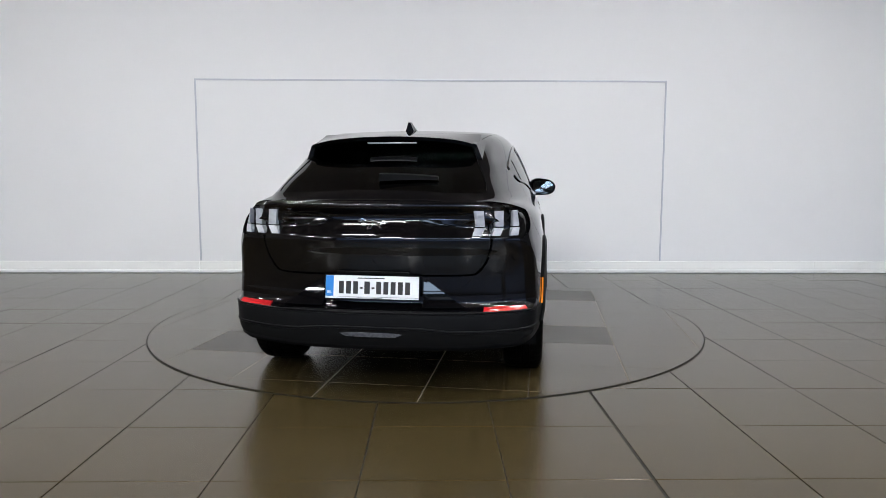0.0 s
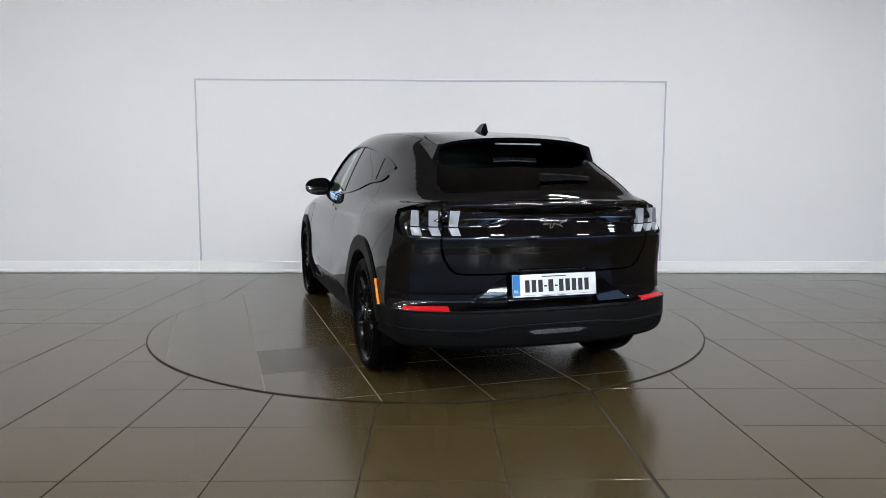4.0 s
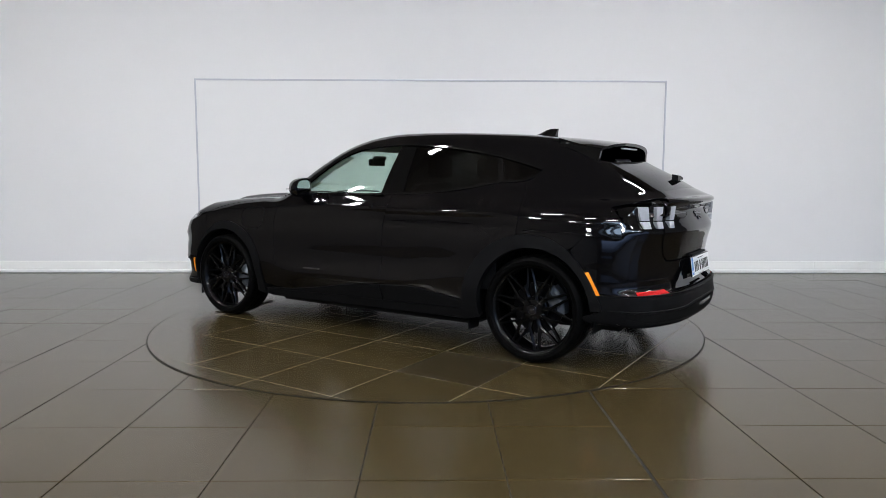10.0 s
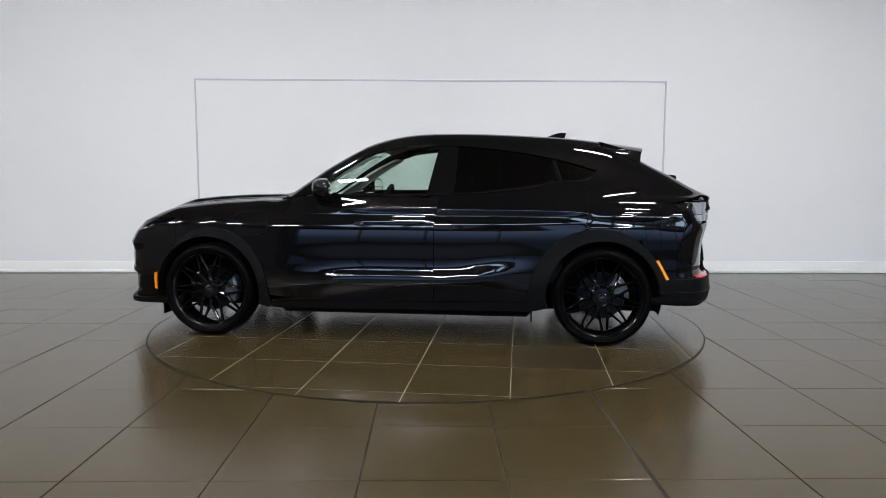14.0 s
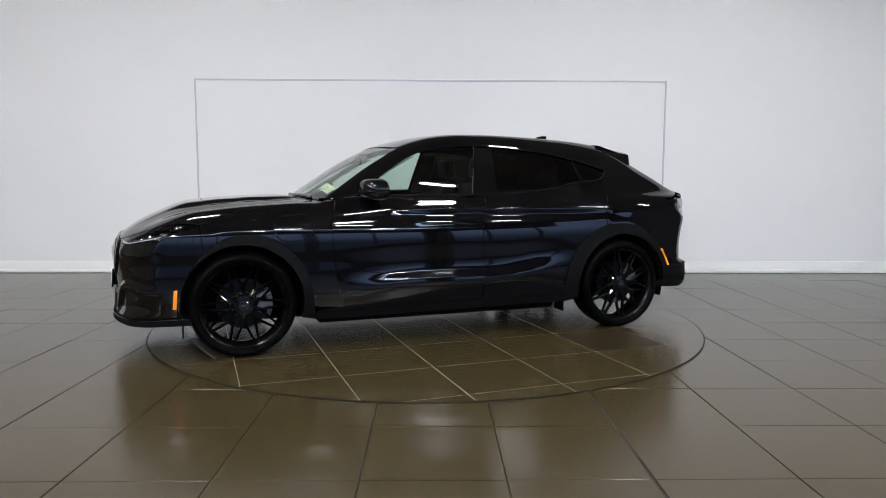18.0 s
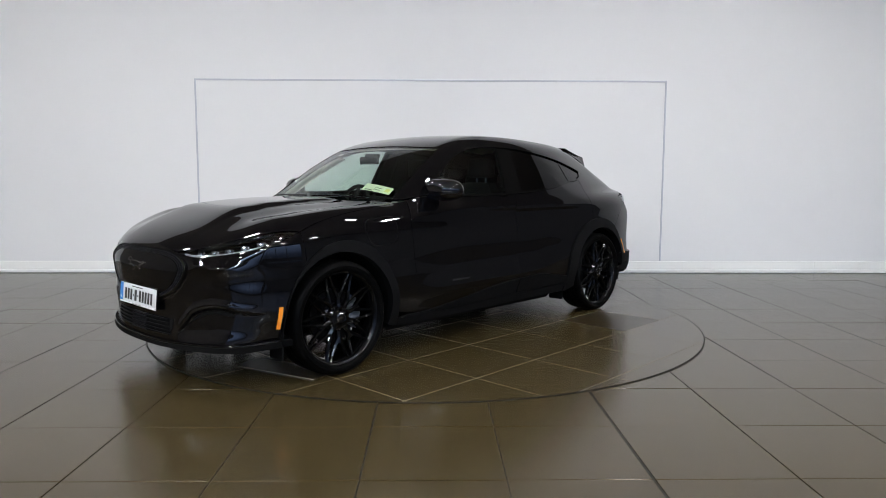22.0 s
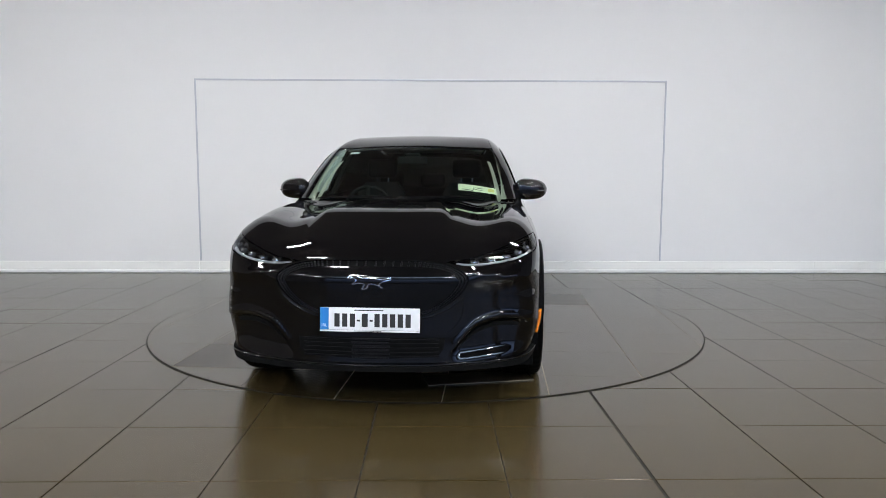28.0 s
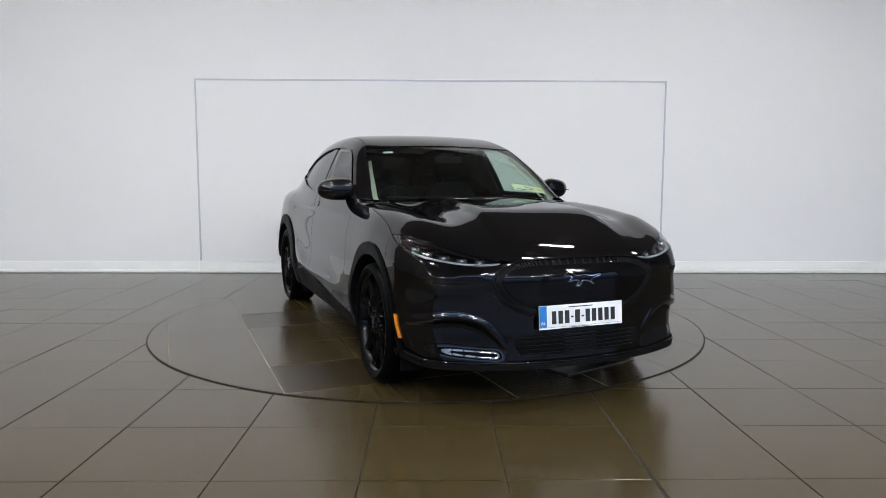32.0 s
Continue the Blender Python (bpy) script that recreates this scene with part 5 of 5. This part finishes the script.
plate(facing(2.358, 0, 0.501, 1, -5), car, "white number plate with a blue band, front")
plate(facing(-2.350, 0, 0.634, -1, -8), car, "white number plate with a blue band, rear")
part("plate_bracket", box_bm(2.30, -0.24, 0.445, 2.350, 0.24, 0.555, 0.01), black_panel, car)
part("plate_bracket", box_bm(-2.338, -0.24, 0.585, -2.27, 0.24, 0.685, 0.01), black_panel, car)
part("plate_lamp_bar", box_bm(-2.340, -0.20, 0.702, -2.29, 0.20, 0.714, 0.004), cladding_plastic, car)


def emblem(way, v, size, material):
    """A plain running shape."""
    shape = bend([(-1.0, 0.25), (-0.72, 0.42), (-0.35, 0.18), (0.1, 0.22), (0.5, 0.12), (1.0, 0.22)], 4) + bend([(1.0, 0.12), (0.62, -0.02), (0.45, -0.22), (0.62, -0.42), (0.30, -0.20), (0.0, -0.15), (-0.15, -0.45), (-0.35, -0.50), (-0.25, -0.18), (-0.5, -0.10), (-0.8, -0.20), (-0.62, 0.05), (-0.78, 0.20), (-1.0, 0.15)], 3)
    s = size / 2
    k = 55.0 * s
    return [(p[0] * k * (1 if way == "front" else -1), v + p[1] * s * 0.72) for p in shape]


front_mark = emblem("front", 0.697, 0.215, 0)
rear_mark = emblem("rear", 0.975, 0.165, 0)
for way, shape, lift in (("front", front_mark, 0.0085), ("rear", rear_mark, 0.005)):
    mark = panel("emblem", way, shape, black_panel, car, "black emblem shape with a thin metal edge", lift=lift, step=(0.5, 0.01), rim=0.004, gap=0)
    strip_on("emblem_edge", way, shape + shape[:1], 0.0042, chrome, mark, lift, 0.002, "thin metal edge", both=False)
for x0, w in ((0.52, 0.028), (0.487, 0.028), (0.454, 0.026), (0.424, 0.026), (0.390, 0.012), (0.372, 0.026)):
    panel("door_badge", "side", [(x0, 0.489), (x0 - w, 0.491), (x0 - w - 0.003, 0.503), (x0 - 0.003, 0.501)], dark_chrome, car, "small chrome badge bar", lift=0.003, step=(0.02, 0.01), rim=0.003, gap=0, both=True)


# ---- spoiler, aerial, mirrors, wipers ----
def spoiler():
    bm = bmesh.new()
    ny, nx = 25, 9
    tops, lows = [], []
    for j in range(ny):
        y = -0.515 + 1.03 * j / (ny - 1)
        a = abs(y) / 0.515
        row, low = [], []
        for i in range(nx):
            f = i / (nx - 1)
            x0 = -1.49
            x1 = -1.850 + 0.045 * a ** 3
            x = x0 + (x1 - x0) * f
            z0 = float(roof_top(x0 - 0.0) - 0.058 * y * y) + 0.004
            z1 = 1.470 - 0.034 * a * a - 0.022 * a ** 8
            z = z0 + (z1 - z0) * (f + 0.10 * math.sin(math.pi * f))
            z += 0.006 * math.sin(math.pi * f)
            row.append(bm.verts.new((x, y, z)))
            low.append(bm.verts.new((x + 0.012 * f, y * 0.985, z - 0.012 - 0.022 * math.sin(math.pi * min(1, f * 0.9)))))
        tops.append(row)
        lows.append(low)
    for j in range(ny - 1):
        for i in range(nx - 1):
            bm.faces.new((tops[j][i], tops[j][i + 1], tops[j + 1][i + 1], tops[j + 1][i]))
            bm.faces.new((lows[j][i], lows[j + 1][i], lows[j + 1][i + 1], lows[j][i + 1]))
        bm.faces.new((tops[j][nx - 1], lows[j][nx - 1], lows[j + 1][nx - 1], tops[j + 1][nx - 1]))
        bm.faces.new((tops[j][0], tops[j + 1][0], lows[j + 1][0], lows[j][0]))
    for j in (0, ny - 1):
        for i in range(nx - 1):
            bm.faces.new((tops[j][i], lows[j][i], lows[j][i + 1], tops[j][i + 1]))
    bmesh.ops.recalc_face_normals(bm, faces=bm.faces)
    auto_smooth(part("spoiler", bm, post_black, car, "gloss black roof spoiler"), 40)
    part("brake_lamp", box_bm(-1.834, -0.15, 1.4280, -1.810, 0.15, 1.4360, 0.002), lamp_white, car, "narrow high brake lamp")
    # fins at the spoiler's ends
    for s in (1, -1):
        rings = []
        for x, zt, xb in ((-1.52, 1.486, -1.52), (-1.60, 1.470, -1.60), (-1.68, 1.456, -1.68), (-1.75, 1.443, -1.75), (-1.800, 1.434, -1.79)):
            zb = float(lay("top", [(xb, 0.520)])[0][2])
            rings.append([(x, s * 0.490, zt - 0.004), (x, s * 0.512, zt - 0.012), (xb, s * 0.548, zb - 0.016), (xb, s * 0.510, zb)])
        auto_smooth(part("spoiler_fin", prism_bm(rings), gloss_black, car, "gloss black fin beside the rear window"), 40)


def aerial():
    rings = []
    for f in np.linspace(0, 1, 9):
        x = -1.07 - 0.185 * f
        h = 0.006 + 0.060 * math.sin(math.pi / 2 * min(1.0, f * 1.08)) ** 1.25
        w = 0.014 + 0.032 * math.sin(math.pi * min(0.80, f * 0.8 + 0.1))
        zb = float(roof_top(x)) - 0.008
        rings.append([(x, w, zb), (x, w * 0.7, zb + h * 0.35), (x - 0.012 * f, w * 0.16 + 0.002, zb + h), (x - 0.012 * f, -w * 0.16 - 0.002, zb + h), (x, -w * 0.7, zb + h * 0.35), (x, -w, zb)])
    auto_smooth(part("roof_aerial", prism_bm(rings), gloss_black, car, "shark fin aerial"), 50)


def door_mirror():
    def head():
        bm = bmesh.new()
        nu, nv = 26, 14
        rows = []
        for i in range(nv + 1):
            a = -math.pi / 2 + math.pi * i / nv
            row = []
            for k in range(nu):
                b = 2 * math.pi * k / nu
                c, s = math.cos(b), math.sin(b)
                cy = math.copysign(abs(c) ** 0.75, c)
                sz = math.copysign(abs(s) ** 0.75, s)
                r = math.cos(a) ** 0.55 if math.cos(a) > 0 else 0
                x = 0.095 * math.sin(a)
                y = 0.118 * r * cy
                z = 0.078 * r * sz
                # flat face towards the rear, rounded nose to the front, drooping outer end
                x = max(x, -0.038)
                z -= 0.012 * (y / 0.108) * (1 if z > 0 else -0.6)
                y += -0.02 * x / 0.095
                row.append(bm.verts.new((0.565 + x - 0.22 * (y), 0.905 + y, 1.138 + z)))
            rows.append(row)
        for i in range(nv):
            for k in range(nu):
                l = (k + 1) % nu
                bm.faces.new((rows[i][k], rows[i][l], rows[i + 1][l], rows[i + 1][k]))
        bmesh.ops.remove_doubles(bm, verts=bm.verts, dist=0.0005)
        bmesh.ops.recalc_face_normals(bm, faces=bm.faces)
        return bm

    heads = both_sides("door_mirror", head, paint, car, "black door mirror", True)

    def glass():
        ring_in = [(0.5235 - 0.22 * 0.094 * c0, 0.912 + 0.094 * c0, 1.138 + 0.060 * s0 - 0.008 * c0 * (1 if s0 > 0 else -0.6)) for c0, s0 in ((math.copysign(abs(math.cos(b)) ** 0.7, math.cos(b)), math.copysign(abs(math.sin(b)) ** 0.7, math.sin(b))) for b in np.linspace(0, 2 * math.pi, 29)[:-1])]
        return prism_bm([ring_in, [(x + 0.006, y, z) for x, y, z in ring_in]])

    for (h, g) in zip(heads, both_sides("mirror_glass", glass, mirror_silver, car, "mirror glass")):
        g.parent = h

    def foot():
        return prism_bm([[(0.60, 0.800, 1.080), (0.60, 0.800, 1.098), (0.53, 0.800, 1.098), (0.53, 0.800, 1.080)], [(0.60, 0.84, 1.084), (0.60, 0.84, 1.100), (0.54, 0.84, 1.100), (0.54, 0.84, 1.084)], [(0.60, 0.89, 1.084), (0.60, 0.89, 1.104), (0.55, 0.89, 1.104), (0.55, 0.89, 1.084)]])

    for h, g in zip(heads, both_sides("mirror_foot", foot, cladding_plastic, car)):
        g.parent = h

    def belt():
        bm = bmesh.new()
        for (ya, yb) in ((0.845, 1.000),):
            box_bm(0.505, ya, 1.1255, 0.655, yb, 1.1315, 0.002, bm)
        for v in bm.verts:
            v.co.x -= 0.22 * (v.co.y - 0.905)
        return bm

    for h, g in zip(heads, both_sides("indicator_strip", belt, dark_chrome, car)):
        g.parent = h


def wipers():
    for y0, y1, x0, x1 in ((0.56, 0.0, 0.972, 1.048), (-0.08, -0.62, 1.046, 0.955)):
        rings = []
        for f in np.linspace(0, 1, 8):
            x, y = x0 + (x1 - x0) * f, y0 + (y1 - y0) * f
            z = float(lay("top", [(x, y)])[0][2]) + 0.006
            rings.append([(x - 0.008, y, z - 0.004), (x - 0.003, y, z + 0.007), (x + 0.006, y, z + 0.007), (x + 0.009, y, z - 0.004)])
        part("wiper", prism_bm(rings), black_panel, car, "black windscreen wiper")
    rings = []
    for f in np.linspace(0, 1, 6):
        x, y = -2.155 + 0.035 * f, 0.0 - 0.33 * f
        z = float(lay("top", [(x, y)])[0][2]) + 0.008
        w = 0.022 - 0.012 * f
        rings.append([(x - w, y, z - w * 0.5), (x - w, y, z + 0.03 - 0.02 * f), (x + w, y, z + 0.038 - 0.02 * f), (x + w, y, z)])
    part("rear_wiper", prism_bm(rings), cladding_plastic, car, "black rear wiper")


spoiler()
aerial()
door_mirror()
wipers()
part("cowl_panel", box_bm(0.98, -0.70, 0.98, 1.09, 0.70, 1.035, 0.01), dark_void, car)

# door winglets and latch buttons
for s in (1, -1):
    for x0, x1, z in ((-0.105, -0.225, 1.085),):
        p = lay("side", [(x0, z), (x1, z)])
        ya = float(p[0][1])
        bm = prism_bm([[(x0, s * (ya - 0.01), z), (x0, s * (ya + 0.004), z), (x0, s * (ya - 0.006), z + 0.012)], [((x0 + x1) / 2, s * (ya - 0.01), z), ((x0 + x1) / 2, s * (ya + 0.026), z + 0.004), ((x0 + x1) / 2, s * (ya - 0.006), z + 0.018)], [(x1, s * (ya - 0.01), z), (x1, s * (ya + 0.024), z + 0.006), (x1, s * (ya - 0.006), z + 0.018)]])
        part("door_pull", bm, gloss_black, car, "small black door pull")
    m = on_skin("side", -0.130, 1.010, 0.001)
    bm = bmesh.new()
    bmesh.ops.create_cone(bm, cap_ends=True, segments=24, radius1=0.020, radius2=0.018, depth=0.004)
    bm.transform(m)
    for v in bm.verts:
        v.co.y *= s
    if s < 0:
        bmesh.ops.reverse_faces(bm, faces=bm.faces)
    part("latch_button", bm, gloss_black, car, "round door latch button")


# ---- cabin ----
def seat(y, rng_tilt=0.0):
    ob = new("seat")
    ob.parent = car
    ob["label"] = "dark front seat"
    rings = []
    for x, w, z0, z1 in ((0.22, 0.20, 0.52, 0.60), (0.18, 0.25, 0.48, 0.64), (-0.10, 0.26, 0.46, 0.62), (-0.28, 0.25, 0.46, 0.62), (-0.32, 0.22, 0.48, 0.60)):
        rings.append([(x, y - w, z0), (x, y - w, z1 + 0.03), (x, y - w * 0.6, z1), (x, y + w * 0.6, z1), (x, y + w, z1 + 0.03), (x, y + w, z0)])
    auto_smooth(part("cushion", prism_bm(rings), cloth_dark, ob), 50)
    rings = []
    for z, x, w, d in ((0.58, -0.24, 0.23, 0.10), (0.75, -0.29, 0.25, 0.11), (0.95, -0.345, 0.24, 0.10), (1.10, -0.39, 0.20, 0.085), (1.18, -0.415, 0.14, 0.07)):
        rings.append([(x + d * 0.5, y - w * 0.6, z), (x + d * 0.8, y - w, z), (x - d * 0.6, y - w, z), (x - d, y, z), (x - d * 0.6, y + w, z), (x + d * 0.8, y + w, z), (x + d * 0.5, y + w * 0.6, z)])
    auto_smooth(part("backrest", prism_bm(rings), cloth_dark, ob), 50)
    part("headrest", box_bm(-0.48, y - 0.13, 1.22, -0.39, y + 0.13, 1.385, 0.035, segments=3), cloth_dark, ob, smooth=True)
    for dy in (-0.05, 0.05):
        part("post", box_bm(-0.442, y + dy - 0.007, 1.15, -0.428, y + dy + 0.007, 1.24, 0.003), dark_chrome, ob)


def cabin_fittings():
    seat(0.38)
    seat(-0.38)
    bench = new("rear_bench")
    bench.parent = car
    bench["label"] = "dark rear bench seat"
    part("cushion", box_bm(-1.12, -0.66, 0.45, -0.62, 0.66, 0.66, 0.05, segments=3), cloth_dark, bench, smooth=True)
    rings = []
    for z, x, d in ((0.60, -1.12, 0.10), (0.85, -1.18, 0.09), (1.08, -1.25, 0.07), (1.12, -1.265, 0.05)):
        rings.append([(x + d, -0.64, z), (x - d, -0.66, z), (x - d, 0.66, z), (x + d, 0.64, z)])
    part("backrest", prism_bm(rings), cloth_dark, bench)
    for y in (-0.42, 0.0, 0.42):
        part("headrest", box_bm(-1.32, y - 0.12, 1.13, -1.24, y + 0.12, 1.26, 0.03, segments=2), cloth_dark, bench, smooth=True)
    part("parcel_shelf", box_bm(-2.05, -0.52, 1.03, -1.30, 0.52, 1.06, 0.01), cloth_dark, car)
    rings = []
    for y in np.linspace(-0.74, 0.74, 13):
        a = abs(y) / 0.74
        xf = 1.00 - 0.14 * a * a
        rings.append([(xf, y, 0.80), (xf, y, 1.005 - 0.02 * a), (0.70 - 0.05 * a, y, 1.030 - 0.02 * a), (0.48, y, 1.015), (0.44, y, 0.95), (0.50, y, 0.75)])
    auto_smooth(part("dashboard", prism_bm(rings), cloth_dark, car, "dark dashboard"), 40)
    part("instrument_display", box_bm(0.485, -0.50, 1.00, 0.505, -0.24, 1.085, 0.006), screen_glass, car, "narrow driver display")
    part("centre_display", box_bm(0.42, -0.125, 0.72, 0.445, 0.125, 1.075, 0.006), screen_glass, car, "large upright centre screen")
    wheel = new("steering_wheel")
    wheel.parent = car
    wheel["label"] = "black steering wheel"
    wheel.matrix_basis = pose(0.36, -0.375, 0.985, 0, 0, 0) @ pose(0, 0, 0, 0, 0, 90) @ pose(0, 0, 0, -24, 0, 0)
    prof = [(0.178 + 0.016 * math.cos(a), 0.016 * math.sin(a)) for a in np.linspace(0, 2 * math.pi, 11)[:-1]]
    part("rim", lathe_bm(prof, 40, True), cloth_dark, wheel, "", True)
    part("boss", box_bm(-0.07, -0.03, -0.05, 0.07, 0.02, 0.05, 0.02, segments=2), cloth_dark, wheel, "", True)
    for a in (0, 180, 270):
        bm = box_bm(0.05, -0.012, -0.02, 0.175, 0.008, 0.02, 0.006)
        bm.transform(Matrix.Rotation(radians(a), 4, "Y"))
        part("wheel_arm", bm, cloth_dark, wheel)
    bm = box_bm(0.485, -0.115, 1.325, 0.505, 0.115, 1.385, 0.009)
    part("inside_mirror", bm, cloth_dark, car, "inside mirror")
    part("sensor_box", box_bm(0.42, -0.06, 1.375, 0.50, 0.06, 1.410, 0.012), cloth_dark, car)
    # roof lining
    uv, faces = cut_flat(mirrored_top([(0.36, 0.0), (0.32, 0.54), (0.0, 0.555), (-0.8, 0.545), (-1.45, 0.50), (-1.50, 0.0)]), 0.08, 0.08)
    p = lay("top", uv)
    n = skin_normal(p)
    shell("roof_lining", p, n, faces, trim_beige, car, "pale roof lining", -0.035, 0.0, 0.0)
    # inner pillar trims
    for name, poly in (("pillar_trim", bend([(0.90, 1.090), (0.70, 1.215), (0.50, 1.335), (0.30, 1.425)], 4) + bend([(0.22, 1.405), (0.42, 1.290), (0.58, 1.185), (0.69, 1.097)], 4)), ("post_trim", [(-0.21, 1.09), (-0.285, 1.46), (-0.42, 1.46), (-0.40, 1.09)])):
        panel(name, "side", poly, trim_beige if name == "pillar_trim" else cloth_dark, car, "inner pillar trim", lift=-0.035, rim=0.02, both=True)
    edge = pillar_in + [p for p in rail if 0.34 < p[0] < 0.69]
    band = edge + [(x - 0.005, y - 0.042) for x, y in edge[::-1]]
    for side in (1, -1):
        uv, faces = cut_flat([(x, y * side) for x, y in band], 0.03, 0.03)
        p = lay("top", uv)
        shell("screen_pillar_trim", p, skin_normal(p), faces, trim_beige, car, "pale trim beside the windscreen", -0.085, 0.0, 0.0)
    # door cards
    panel("door_card", "side", [(0.80, 1.06), (-1.2, 1.06), (-1.2, 0.45), (0.80, 0.40)], cloth_dark, car, lift=-0.07, thick=False, both=True)
    # papers behind the windscreen
    uv, faces = cut_flat([(0.895, 0.375), (0.828, 0.370), (0.815, 0.640), (0.875, 0.650)], 0.03, 0.03)
    p = lay("top", uv)
    shell("permit_paper", p, skin_normal(p), faces, paper, car, "pale permit papers behind the windscreen", -0.012, 0.0, 0.0)
    for a, b, c, d, mm in ((0.862, 0.832, 0.585, 0.630, paper_yellow), (0.884, 0.877, 0.40, 0.48, plate_ink), (0.868, 0.863, 0.49, 0.55, plate_ink), (0.850, 0.845, 0.49, 0.55, plate_ink), (0.875, 0.835, 0.482, 0.486, plate_ink)):
        uv, faces = cut_flat([(a, c), (b, c), (b, d), (a, d)], 0.03, 0.03)
        p = lay("top", uv)
        shell("paper_mark", p, skin_normal(p), faces, mm, car, "", -0.0105, 0.0, 0.0)
    uv, faces = cut_flat([(0.43, -0.50), (0.40, -0.495), (0.41, -0.42), (0.44, -0.425)], 0.03, 0.03)
    p = lay("top", uv)
    shell("toll_tag", p, skin_normal(p), faces, plate_white, car, "small white tag behind the windscreen", -0.012, 0.0, 0.0)


cabin_fittings()


# ---- pieces of floor and turntable ----
lay_table()
lay_floor()


def motions():
    rows_table, rows_car = [], []
    for k in range(33):
        turn = table_turn(k)
        m = pose(TABLE.x, TABLE.y, 0, 0, 0, turn)
        rows_table.append((float(k), m))
        rows_car.append((float(k), m @ pose(0.106, -0.0625, DECK)))
    walk(table, rows_table)
    walk(car, rows_car)


motions()
